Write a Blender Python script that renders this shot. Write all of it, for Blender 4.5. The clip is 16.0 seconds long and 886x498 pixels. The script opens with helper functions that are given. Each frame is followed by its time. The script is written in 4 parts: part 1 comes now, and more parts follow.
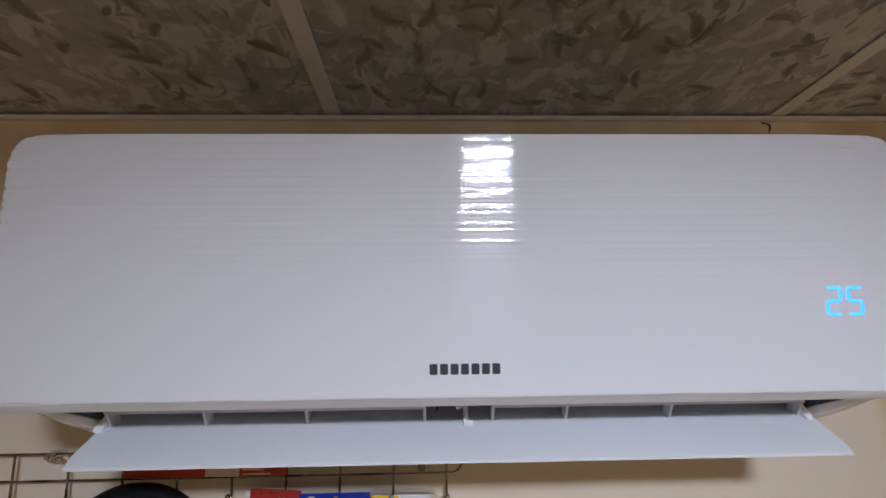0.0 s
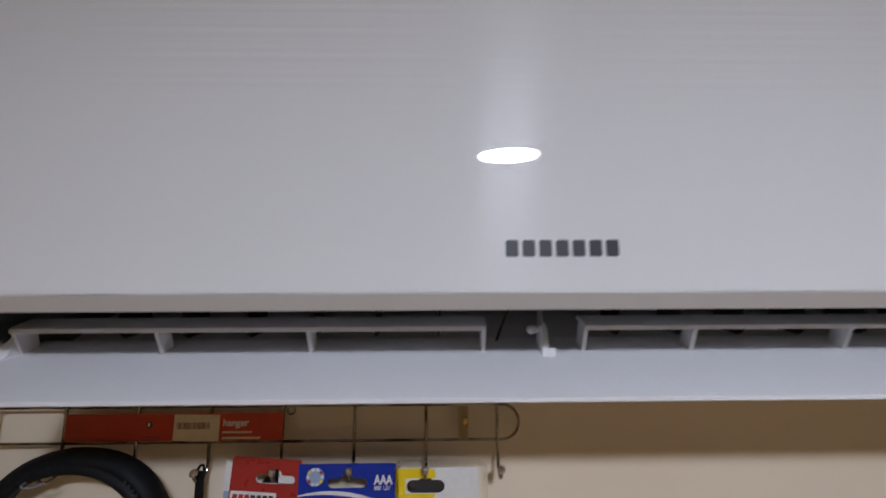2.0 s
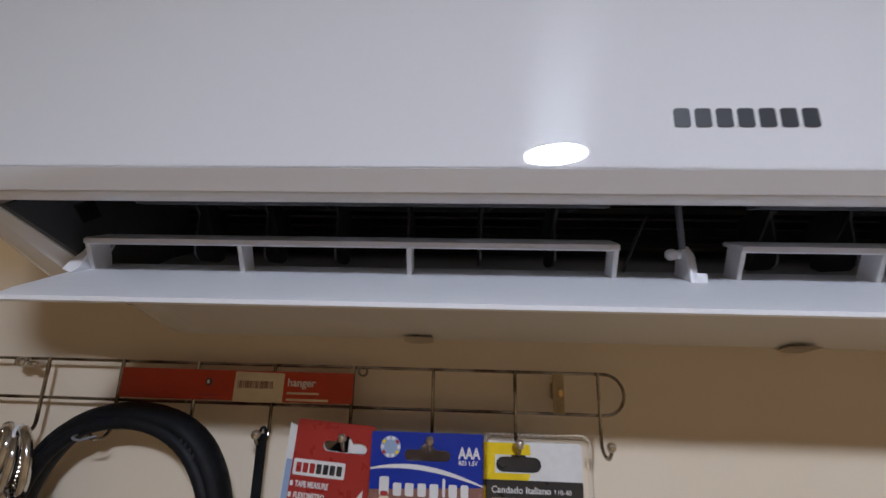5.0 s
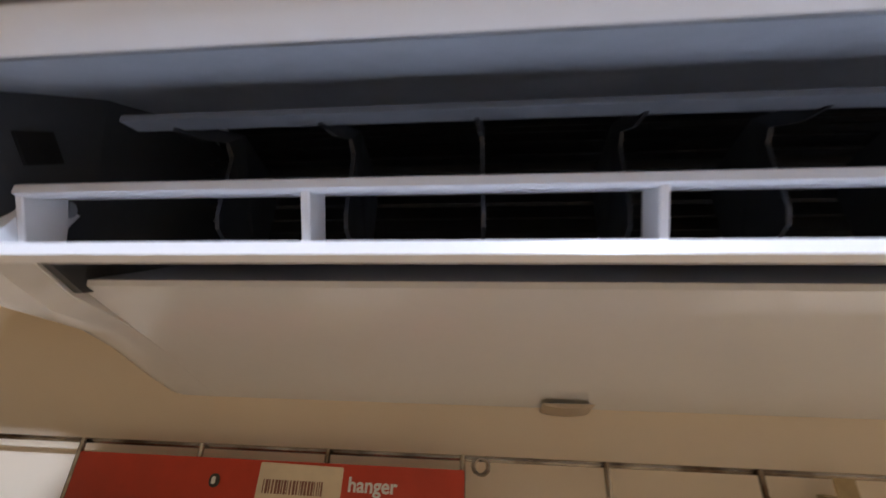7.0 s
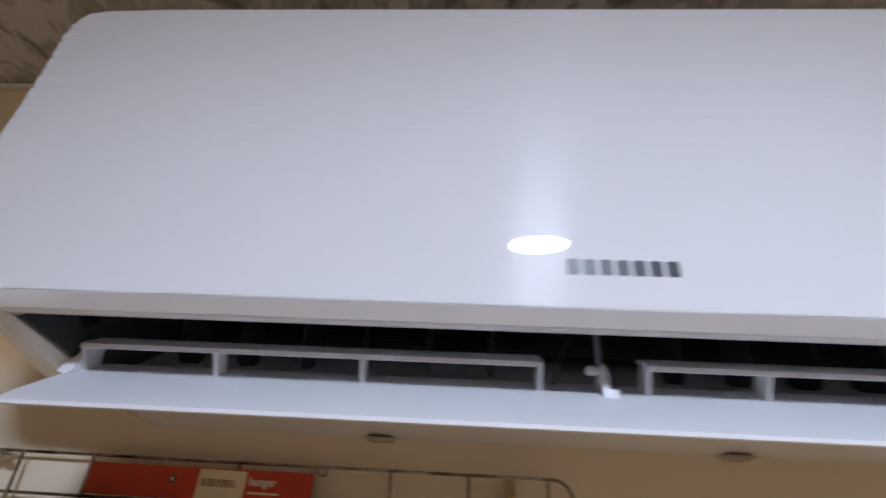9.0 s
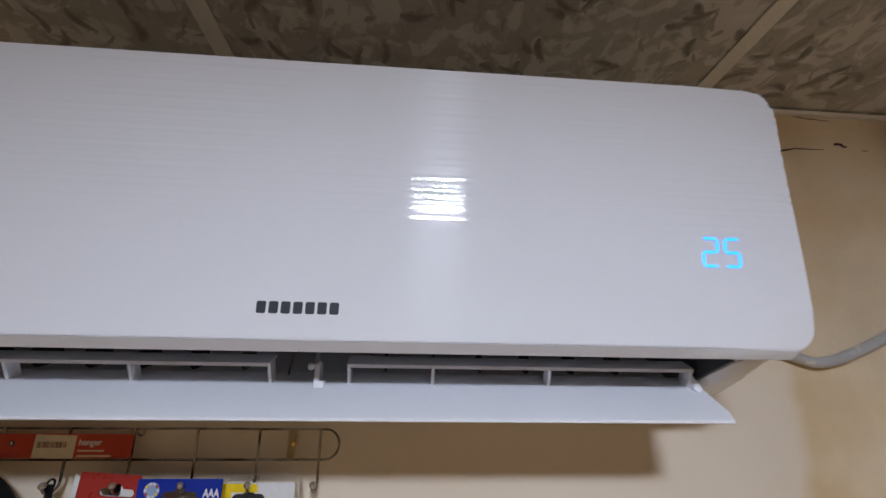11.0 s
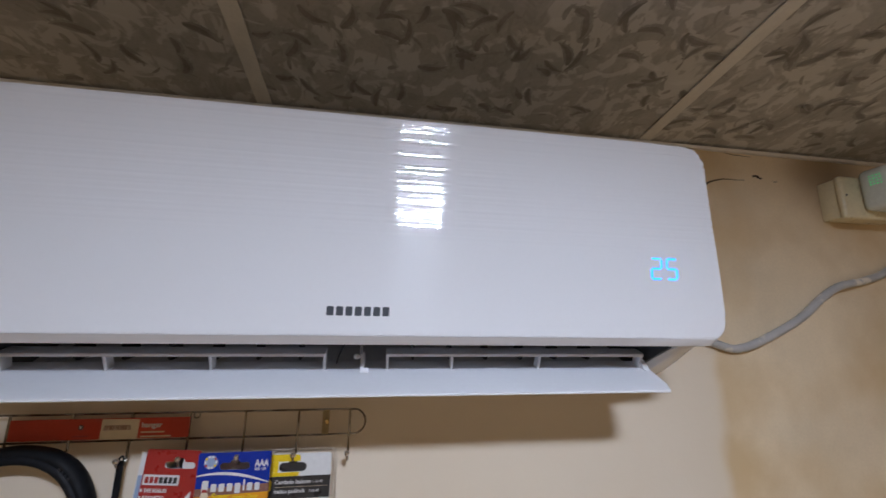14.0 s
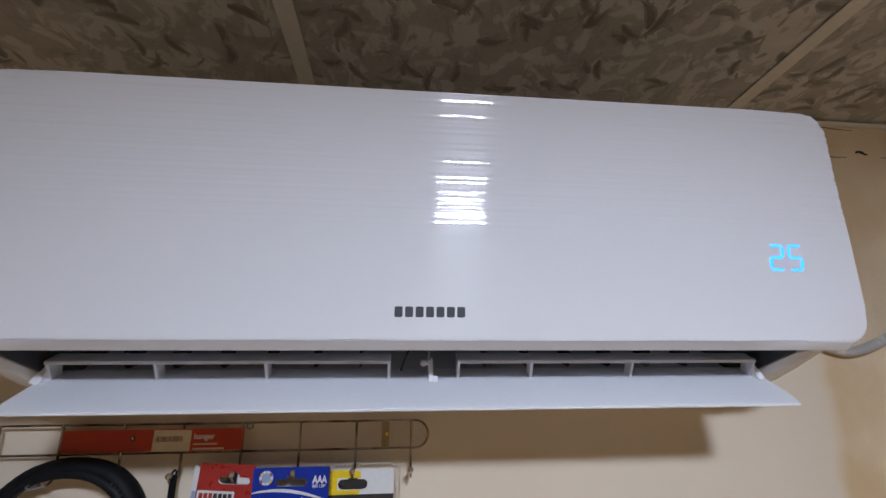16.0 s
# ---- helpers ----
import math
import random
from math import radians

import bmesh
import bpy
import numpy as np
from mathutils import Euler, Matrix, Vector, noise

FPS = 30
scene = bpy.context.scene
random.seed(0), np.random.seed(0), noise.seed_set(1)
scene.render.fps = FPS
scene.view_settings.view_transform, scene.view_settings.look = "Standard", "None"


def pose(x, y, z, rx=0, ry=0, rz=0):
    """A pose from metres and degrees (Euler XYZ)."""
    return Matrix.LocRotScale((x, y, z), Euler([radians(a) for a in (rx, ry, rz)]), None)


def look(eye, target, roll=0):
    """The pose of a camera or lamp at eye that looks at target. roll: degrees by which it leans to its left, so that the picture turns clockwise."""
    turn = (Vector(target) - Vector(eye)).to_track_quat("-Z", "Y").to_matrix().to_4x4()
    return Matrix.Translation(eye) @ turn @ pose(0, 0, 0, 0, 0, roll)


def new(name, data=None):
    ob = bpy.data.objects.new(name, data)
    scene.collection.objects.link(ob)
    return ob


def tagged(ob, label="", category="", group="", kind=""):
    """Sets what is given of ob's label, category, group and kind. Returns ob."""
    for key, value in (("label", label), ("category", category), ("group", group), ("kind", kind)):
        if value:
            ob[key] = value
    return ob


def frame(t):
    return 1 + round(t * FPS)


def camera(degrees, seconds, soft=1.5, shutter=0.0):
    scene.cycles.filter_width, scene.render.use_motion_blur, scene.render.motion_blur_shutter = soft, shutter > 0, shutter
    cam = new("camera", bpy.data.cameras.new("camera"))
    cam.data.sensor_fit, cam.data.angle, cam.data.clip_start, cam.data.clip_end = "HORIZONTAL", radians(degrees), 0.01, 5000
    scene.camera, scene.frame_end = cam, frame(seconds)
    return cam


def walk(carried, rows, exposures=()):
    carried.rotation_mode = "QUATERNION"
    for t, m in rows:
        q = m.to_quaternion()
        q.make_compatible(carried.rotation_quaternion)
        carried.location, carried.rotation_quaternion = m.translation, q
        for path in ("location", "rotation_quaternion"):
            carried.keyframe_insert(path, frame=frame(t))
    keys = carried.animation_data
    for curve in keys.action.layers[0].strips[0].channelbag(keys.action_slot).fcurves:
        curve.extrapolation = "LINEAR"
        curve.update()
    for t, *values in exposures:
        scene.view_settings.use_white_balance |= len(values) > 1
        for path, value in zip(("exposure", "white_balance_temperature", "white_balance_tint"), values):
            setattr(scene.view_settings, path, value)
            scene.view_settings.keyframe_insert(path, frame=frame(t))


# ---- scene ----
cam = camera(97.2, 16.0, 1.5, 0.5)
PATH = [
    (0, (-0.026, -0.534, 2.201), (0.026, 1.446, 2.475), -0.6),
    (0.5, (-0.038, -0.521, 2.198), (0.011, 1.459, 2.473), -0.6),
    (1, (-0.038, -0.487, 2.189), (0.002, 1.499, 2.424), -0.5),
    (1.5, (-0.035, -0.451, 2.155), (0.001, 1.529, 2.435), -0.4),
    (2, (-0.066, -0.395, 2.116), (-0.035, 1.585, 2.394), -0.3),
    (2.5, (-0.095, -0.374, 2.087), (-0.095, 1.61, 2.338), -0.0),
    (3, (-0.102, -0.377, 2.073), (-0.141, 1.608, 2.31), 0.2),
    (5.5, (-0.138, -0.319, 2.04), (-0.258, 1.605, 2.573), 1.9),
    (6, (-0.173, -0.261, 2.03), (-0.329, 1.617, 2.698), 2.2),
    (6.5, (-0.181, -0.253, 2.048), (-0.353, 1.568, 2.856), 2.0),
    (7, (-0.199, -0.225, 2.04), (-0.388, 1.6, 2.836), 2.2),
    (7.5, (-0.21, -0.215, 2.035), (-0.408, 1.598, 2.857), 2.3),
    (8, (-0.204, -0.225, 2.043), (-0.402, 1.583, 2.874), 2.5),
    (8.5, (-0.158, -0.311, 2.047), (-0.364, 1.473, 2.929), 2.7),
    (9, (-0.088, -0.393, 2.064), (-0.182, 1.435, 2.869), 2.8),
    (9.5, (0.004, -0.408, 2.082), (-0.02, 1.477, 2.751), 2.1),
    (12, (0.107, -0.561, 2.136), (0.385, 1.375, 2.554), 0.8),
    (12.5, (0.12, -0.578, 2.135), (0.457, 1.348, 2.557), 0.5),
    (13, (0.109, -0.584, 2.128), (0.441, 1.341, 2.557), 0.5),
    (13.5, (0.061, -0.591, 2.128), (0.396, 1.335, 2.549), 0.6),
    (14, (0.02, -0.587, 2.126), (0.334, 1.344, 2.541), 0.6),
    (14.5, (-0.006, -0.571, 2.12), (0.223, 1.373, 2.532), 0.9),
    (15, (-0.019, -0.564, 2.116), (0.166, 1.384, 2.529), 0.9),
    (15.5, (-0.023, -0.548, 2.12), (0.153, 1.4, 2.537), 0.5),
    (16, (-0.018, -0.528, 2.127), (0.153, 1.419, 2.55), 0.2),
]
EXPOSURES = [
    (0.0, -0.02, 6200, 10), (2.0, -0.22, 6450, 10), (3.0, -0.15, 6600, 10), (5.5, 0.08, 6200, 10), (6.0, 0.38, 6100, 10), (6.6, 0.74, 5850, 10), (7.0, 1.00, 6000, 10),
    (7.5, 1.58, 5850, 10), (8.0, 1.66, 5500, 10), (8.6, 0.62, 5600, 10), (9.0, 0.32, 5950, 10), (9.5, 0.05, 6200, 10), (12.0, 0.0, 6200, 10), (14.0, 0.08, 6050, 10), (16.0, 0.06, 6050, 10)]
walk(cam, [(t, look(eye, target, roll)) for t, eye, target, roll in PATH], EXPOSURES)

# ---------------------------------------------------------------- light
world = bpy.data.worlds.new("world")
scene.world = world
world.use_nodes = True
world.node_tree.nodes["Background"].inputs[0].default_value = (0.5, 0.55, 0.6, 1)
world.node_tree.nodes["Background"].inputs[1].default_value = 0.02
LAMP = (0.150, -1.10, 2.596)
LAMP_POWER = 255.0
LAMP_COLOUR = (0.90, 0.96, 1.12)


# ---------------------------------------------------------------- materials
def material(name, colour, rough=0.5, metal=0.0, vary=0.06, scale=8.0, bump=0.0, bump_scale=300.0, fine=0.03, fine_scale=220.0,
             coat=0.0, ior=1.5, alpha=1.0, transmission=0.0, stain=None, stain_scale=3.0, stain_low=0.5, stain_high=0.7, even=False, spec=0.5):
    """Principled material with large and fine colour variation and a fine relief."""
    m = bpy.data.materials.new(name)
    m.use_nodes = True
    nt = m.node_tree
    b = nt.nodes["Principled BSDF"]
    co = nt.nodes.new("ShaderNodeTexCoord")

    def noise_tex(s, detail=4.0):
        n = nt.nodes.new("ShaderNodeTexNoise")
        n.inputs["Scale"].default_value = s
        n.inputs["Detail"].default_value = detail
        nt.links.new(co.outputs["Object"], n.inputs["Vector"])
        return n.outputs["Fac"]

    def mix(kind, fac, a, c):
        x = nt.nodes.new("ShaderNodeMix")
        x.data_type, x.blend_type = "RGBA", kind
        for key, v in ((0, fac), (6, a), (7, c)):
            if hasattr(v, "is_output"):
                nt.links.new(v, x.inputs[key])
            else:
                x.inputs[key].default_value = v
        return x.outputs[2]

    def ramp(src, lo, hi, a, c):
        r = nt.nodes.new("ShaderNodeMapRange")
        nt.links.new(src, r.inputs[0])
        for i, v in enumerate((lo, hi, a, c)):
            r.inputs[i + 1].default_value = v
        return r.outputs[0]

    base = (*colour, 1)
    big = mix("MULTIPLY", 1.0, base, mix("MIX", ramp(noise_tex(scale), 0.3, 0.7, 0, 1), (1 - vary,) * 3 + (1,), (1 + vary,) * 3 + (1,)))
    col = mix("MULTIPLY", 1.0, big, mix("MIX", ramp(noise_tex(fine_scale, 2.0), 0.3, 0.7, 0, 1), (1 - fine,) * 3 + (1,), (1 + fine,) * 3 + (1,)))
    if stain:
        col = mix("MIX", ramp(noise_tex(stain_scale, 6.0), stain_low, stain_high, 0, 1), col, (*stain, 1))
    nt.links.new(col, b.inputs["Base Color"])
    nt.links.new(ramp(noise_tex(scale * 3), 0.3, 0.7, max(rough * 0.85, 0.02), min(rough * 1.15, 1)), b.inputs["Roughness"])
    if even:
        nt.links.remove(b.inputs["Roughness"].links[0])
        b.inputs["Roughness"].default_value = rough
    b.inputs["Specular IOR Level"].default_value = spec
    b.inputs["Metallic"].default_value = metal
    b.inputs["IOR"].default_value = ior
    b.inputs["Coat Weight"].default_value = coat
    b.inputs["Transmission Weight"].default_value = transmission
    b.inputs["Alpha"].default_value = alpha
    if bump:
        n = nt.nodes.new("ShaderNodeBump")
        n.inputs["Strength"].default_value = bump
        n.inputs["Distance"].default_value = 0.001
        nt.links.new(noise_tex(bump_scale), n.inputs["Height"])
        nt.links.new(n.outputs["Normal"], b.inputs["Normal"])
    return m


def glowing(name, colour, strength):
    m = bpy.data.materials.new(name)
    m.use_nodes = True
    b = m.node_tree.nodes["Principled BSDF"]
    b.inputs["Base Color"].default_value = (*colour, 1)
    b.inputs["Emission Color"].default_value = (*colour, 1)
    b.inputs["Emission Strength"].default_value = strength
    return m


WALL = material("beige_wall_paint", (0.80, 0.655, 0.45), 0.5, vary=0.10, scale=7.0, bump=0.25, bump_scale=60, fine=0.03,
                stain=(0.68, 0.50, 0.275), stain_scale=4.5, stain_low=0.46, stain_high=0.66)
# for the unseen south and east walls, toned to warm the bounce
CREAM = material("cream_wall_paint", (0.73, 0.56, 0.345), 0.6, vary=0.05, scale=2.0, bump=0.2, bump_scale=60)


def pale_field(m):
    """A paler field with soft uneven borders low on the left, and a brown damp stain under the ceiling."""
    nt = m.node_tree
    b = nt.nodes["Principled BSDF"]
    old = b.inputs["Base Color"].links[0].from_socket
    co = nt.nodes.new("ShaderNodeTexCoord")
    nz = nt.nodes.new("ShaderNodeTexNoise")
    nz.inputs["Scale"].default_value = 9.0
    nt.links.new(co.outputs["Object"], nz.inputs["Vector"])
    off = nt.nodes.new("ShaderNodeVectorMath")
    off.operation = "MULTIPLY_ADD"
    off.inputs[1].default_value, off.inputs[2].default_value = (0.05, 0, 0.08), (-0.025, 0, -0.04)
    nt.links.new(nz.outputs["Color"], off.inputs[0])
    ad = nt.nodes.new("ShaderNodeVectorMath")
    nt.links.new(co.outputs["Object"], ad.inputs[0])
    nt.links.new(off.outputs[0], ad.inputs[1])
    sp = nt.nodes.new("ShaderNodeSeparateXYZ")
    nt.links.new(ad.outputs[0], sp.inputs[0])

    def band(src, lo, hi):
        r = nt.nodes.new("ShaderNodeMapRange")
        r.interpolation_type = "SMOOTHSTEP"
        nt.links.new(src, r.inputs[0])
        for i, v in enumerate((lo, hi, 1.0, 0.0)):
            r.inputs[i + 1].default_value = v
        return r.outputs[0]

    def times(p, q):
        k = nt.nodes.new("ShaderNodeMath")
        k.operation = "MULTIPLY"
        for i, v in enumerate((p, q)):
            if hasattr(v, "is_output"):
                nt.links.new(v, k.inputs[i])
            else:
                k.inputs[i].default_value = v
        return k.outputs[0]

    def over(fac, under, colour):
        x = nt.nodes.new("ShaderNodeMix")
        x.data_type = "RGBA"
        nt.links.new(fac, x.inputs[0])
        nt.links.new(under, x.inputs[6])
        x.inputs[7].default_value = colour
        return x.outputs[2]

    col = over(times(times(band(sp.outputs["X"], 0.560, 0.590), band(sp.outputs["Z"], 2.06, 2.13)), 0.85), old, (0.82, 0.72, 0.58, 1))
    ds = nt.nodes.new("ShaderNodeVectorMath")
    ds.operation = "DISTANCE"
    nt.links.new(ad.outputs[0], ds.inputs[0])
    ds.inputs[1].default_value = (0.865, 0, 2.455)
    col = over(times(band(ds.outputs["Value"], 0.02, 0.13), 0.75), col, (0.30, 0.20, 0.11, 1))
    nt.links.new(col, b.inputs["Base Color"])


pale_field(WALL)
# for the unseen west wall, darker to dim the left side
TAN = material("tan_wall_paint", (0.42, 0.315, 0.19), 0.6, vary=0.06, scale=2.0, bump=0.2, bump_scale=60)
CRACK = material("crack_dirt", (0.05, 0.035, 0.025), 0.9)
TILE = material("ceiling_vinyl", (0.42, 0.405, 0.38), 0.5, vary=0.10, scale=30.0, bump=0.3, bump_scale=500, fine=0.06)
LEAF_DARK = material("ceiling_print_dark", (0.235, 0.22, 0.20), 0.55, vary=0.25, scale=40, fine=0.08)
LEAF_MID = material("ceiling_print_mid", (0.335, 0.32, 0.295), 0.55, vary=0.2, scale=40, fine=0.08)


def blotched(m):
    """Soft pale petals with ragged, feathered borders over the darker ground of the printed vinyl."""
    nt = m.node_tree
    b = nt.nodes["Principled BSDF"]
    old = b.inputs["Base Color"].links[0].from_socket
    co = nt.nodes.new("ShaderNodeTexCoord")

    def noise(scale, detail, warp, stretch):
        mp = nt.nodes.new("ShaderNodeMapping")
        mp.inputs["Rotation"].default_value = (0, 0, 0.6)
        mp.inputs["Scale"].default_value = stretch
        nt.links.new(co.outputs["Object"], mp.inputs["Vector"])
        n = nt.nodes.new("ShaderNodeTexNoise")
        n.inputs["Scale"].default_value, n.inputs["Detail"].default_value, n.inputs["Distortion"].default_value = scale, detail, warp
        nt.links.new(mp.outputs[0], n.inputs["Vector"])
        return n.outputs["Fac"]

    def layer(src, lo, hi, amount, under, colour):
        r = nt.nodes.new("ShaderNodeMapRange")
        r.interpolation_type = "SMOOTHSTEP"
        nt.links.new(src, r.inputs[0])
        for k, v in enumerate((lo, hi, 0.0, amount)):
            r.inputs[k + 1].default_value = v
        x = nt.nodes.new("ShaderNodeMix")
        x.data_type = "RGBA"
        nt.links.new(r.outputs[0], x.inputs[0])
        nt.links.new(under, x.inputs[6])
        x.inputs[7].default_value = colour
        return x.outputs[2]

    col = layer(noise(15.0, 3.0, 1.6, (1, 1, 1)), 0.49, 0.55, 0.9, old, (0.60, 0.585, 0.555, 1))
    col = layer(noise(34.0, 2.0, 2.2, (1.0, 0.55, 1)), 0.55, 0.62, 0.6, col, (0.33, 0.315, 0.29, 1))
    col = layer(noise(24.0, 4.0, 1.2, (0.7, 1.2, 1)), 0.60, 0.66, 0.7, col, (0.64, 0.625, 0.60, 1))
    nt.links.new(col, b.inputs["Base Color"])


blotched(TILE)
TBAR = material("ceiling_bar_paint", (0.72, 0.69, 0.63), 0.45, vary=0.08, scale=20)
# for the unseen floor, toned to warm the light it throws up
FLOOR = material("plain_floor", (0.54, 0.415, 0.26), 0.35, vary=0.12, scale=2.0)
ABS = material("white_plastic", (0.80, 0.80, 0.81), 0.075, vary=0.012, scale=6, fine=0.006, even=True)
LOUVER = material("satin_white_plastic", (0.80, 0.80, 0.82), 0.32, vary=0.015, scale=10, fine=0.01, bump=0.08, bump_scale=500, even=True)
# outlet lining grey, darkened in colour for the shade inside the recess
DUCT = material("grey_plastic", (0.36, 0.39, 0.44), 0.42, vary=0.08, scale=20, bump=0.1, bump_scale=400)
VANE = material("dark_grey_plastic", (0.026, 0.029, 0.035), 0.4, vary=0.1, scale=30)
LINK = material("mid_grey_plastic", (0.17, 0.185, 0.215), 0.4, vary=0.08, scale=30)
# shade of the notches under the casing, put into a taupe colour
NOTCH_TAN = material("notch_shade_taupe", (0.50, 0.42, 0.32), 0.5, vary=0.1, scale=30)
# near black for the fan; on the outlet's back it paints in shade
FAN = material("black_recess_plastic", (0.006, 0.0065, 0.008), 0.6, vary=0.2, scale=40)
PRINT = material("dark_grey_print", (0.045, 0.05, 0.06), 0.35)
CHROME = material("chromed_wire", (0.40, 0.37, 0.33), 0.24, metal=1.0, vary=0.25, scale=60, stain=(0.10, 0.07, 0.045), stain_scale=40, stain_low=0.45, stain_high=0.65)
STEEL = material("bright_steel", (0.72, 0.72, 0.72), 0.12, metal=1.0, vary=0.08, scale=80)
RUBBER = material("black_rubber", (0.006, 0.007, 0.009), 0.6, spec=0.2, vary=0.3, scale=60, bump=0.4, bump_scale=260)
RED = material("red_card", (0.50, 0.042, 0.014), 0.38, vary=0.08, scale=30)
CRIMSON = material("crimson_card", (0.36, 0.030, 0.024), 0.3, vary=0.06, scale=30)
BLUE = material("blue_card", (0.010, 0.034, 0.32), 0.22, vary=0.06, scale=30)
DUSK = material("brown_card", (0.26, 0.13, 0.10), 0.25, vary=0.1, scale=60)
# outlet sides: the lining's grey with deeper recess shade in its colour
SIDE = material("shaded_grey_plastic", (0.060, 0.066, 0.076), 0.5, vary=0.1, scale=30)
AMBER = material("amber_card", (0.75, 0.33, 0.02), 0.25, vary=0.08, scale=30)
YELLOW = material("yellow_card", (0.85, 0.62, 0.02), 0.25, vary=0.05, scale=30)
WHITE = material("white_card", (0.74, 0.74, 0.73), 0.35, vary=0.03, scale=30)
GREY = material("grey_card", (0.42, 0.43, 0.45), 0.35, vary=0.05, scale=30)
PALEBLUE = material("pale_blue_card", (0.30, 0.40, 0.58), 0.35, vary=0.05, scale=30)
CHARCOAL = material("charcoal_print", (0.035, 0.033, 0.033), 0.3, vary=0.1, scale=30)
STICKER = material("buff_sticker", (0.72, 0.62, 0.45), 0.6, vary=0.08, scale=40)
IVORY = material("ivory_plastic", (0.78, 0.69, 0.46), 0.3, vary=0.06, scale=30)
ADAPTER = material("white_adapter_plastic", (0.74, 0.78, 0.75), 0.25, vary=0.04, scale=30)
PLUGGREY = material("grey_plug_plastic", (0.33, 0.32, 0.32), 0.45, vary=0.08, scale=40)
CABLE = material("grey_cable_sheath", (0.46, 0.45, 0.44), 0.45, vary=0.1, scale=30, stain=(0.74, 0.68, 0.58), stain_scale=22, stain_low=0.54, stain_high=0.60)
BRASS = material("brass", (0.72, 0.52, 0.22), 0.25, metal=1.0)
BLISTER = material("clear_blister", (0.95, 0.95, 0.95), 0.08, transmission=1.0, ior=1.15, vary=0.0, fine=0.0)
DIGIT = glowing("blue_display_glow", (0.03, 0.27, 1.0), 2.2)
GREEN = glowing("green_indicator_glow", (0.05, 1.0, 0.35), 0.35)
GLOW = glowing("lamp_diffuser_glow", LAMP_COLOUR, LAMP_POWER)


# ---------------------------------------------------------------- mesh helpers
def mesh_of(name, bm, mat, smooth=False):
    bmesh.ops.recalc_face_normals(bm, faces=bm.faces)
    me = bpy.data.meshes.new(name)
    bm.to_mesh(me)
    bm.free()
    for m in mat if isinstance(mat, (list, tuple)) else [mat]:
        me.materials.append(m)
    if smooth:
        me.set_sharp_from_angle(angle=radians(40))
        for p in me.polygons:
            p.use_smooth = True
    return me


def part(name, bm, mat, parent=None, label="", smooth=False):
    ob = new(name, mesh_of(name, bm, mat, smooth))
    if parent is not None:
        attach(ob, parent)
    if label:
        tagged(ob, label)
    return ob


BASE = {}


def attach(ob, parent):
    ob.parent = parent
    if parent.name in BASE:
        ob.matrix_parent_inverse = Matrix.Translation(BASE[parent.name]).inverted()


def thing(name, at, label, category, group="", shift=(0, 0, 0)):
    """An Empty at a thing's base that holds its parts; the parts are written in room places, moved by shift."""
    ob = new(name)
    ob.location = Vector(at) + Vector(shift)
    BASE[ob.name] = Vector(at)
    ob.empty_display_size = 0.02
    tagged(ob, label, category, group)
    return ob


def box(x0, x1, y0, y1, z0, z1, bevel=0.0, seg=2, bm=None):
    bm2 = bmesh.new()
    bmesh.ops.create_cube(bm2, size=1.0)
    for v in bm2.verts:
        v.co = Vector(((x0 + x1) / 2 + v.co.x * (x1 - x0), (y0 + y1) / 2 + v.co.y * (y1 - y0), (z0 + z1) / 2 + v.co.z * (z1 - z0)))
    if bevel:
        bmesh.ops.bevel(bm2, geom=list(bm2.edges), offset=bevel, segments=seg, affect="EDGES", profile=0.5)
    return join(bm, bm2)


def join(bm, other):
    """Adds other to bm, or returns other where bm is None."""
    if bm is None:
        return other
    me = bpy.data.meshes.new("scratch")
    other.to_mesh(me)
    other.free()
    bm.from_mesh(me)
    bpy.data.meshes.remove(me)
    return bm


def prism(profile, x0, x1, bm=None, bevel=0.0):
    """A closed (y, z) outline drawn out along x."""
    b = bmesh.new()
    a = [b.verts.new((x0, y, z)) for y, z in profile]
    c = [b.verts.new((x1, y, z)) for y, z in profile]
    n = len(profile)
    for i in range(n):
        b.faces.new((a[i], a[(i + 1) % n], c[(i + 1) % n], c[i]))
    caps = [b.faces.new(a), b.faces.new(c[::-1])]
    if bevel:
        edges = {e for f in caps for e in f.edges}
        bmesh.ops.bevel(b, geom=list(edges), offset=bevel, segments=3, affect="EDGES", profile=0.5)
    return join(bm, b)


def tube(points, r, sides=10, bm=None, closed=False, flat=1.0):
    """A round wire through the points."""
    b = bmesh.new()
    pts = [Vector(p) for p in points]
    n = len(pts)
    rings = []
    ref = None
    for i, p in enumerate(pts):
        if closed:
            d = (pts[(i + 1) % n] - pts[i - 1]).normalized()
        else:
            d = (pts[min(i + 1, n - 1)] - pts[max(i - 1, 0)]).normalized()
        if ref is None:
            ref = Vector((0, 1, 0)) if abs(d.y) < 0.9 else Vector((1, 0, 0))
        u = (ref - d * ref.dot(d)).normalized()
        ref = u
        w = d.cross(u)
        rr = r[i] if isinstance(r, (list, tuple)) else r
        rings.append([b.verts.new(p + (u * math.cos(a) * flat + w * math.sin(a)) * rr) for a in [2 * math.pi * k / sides for k in range(sides)]])
    for i in range(n if closed else n - 1):
        p, q = rings[i], rings[(i + 1) % n]
        for k in range(sides):
            b.faces.new((p[k], p[(k + 1) % sides], q[(k + 1) % sides], q[k]))
    if not closed:
        b.faces.new(rings[0][::-1])
        b.faces.new(rings[-1])
    return join(bm, b)


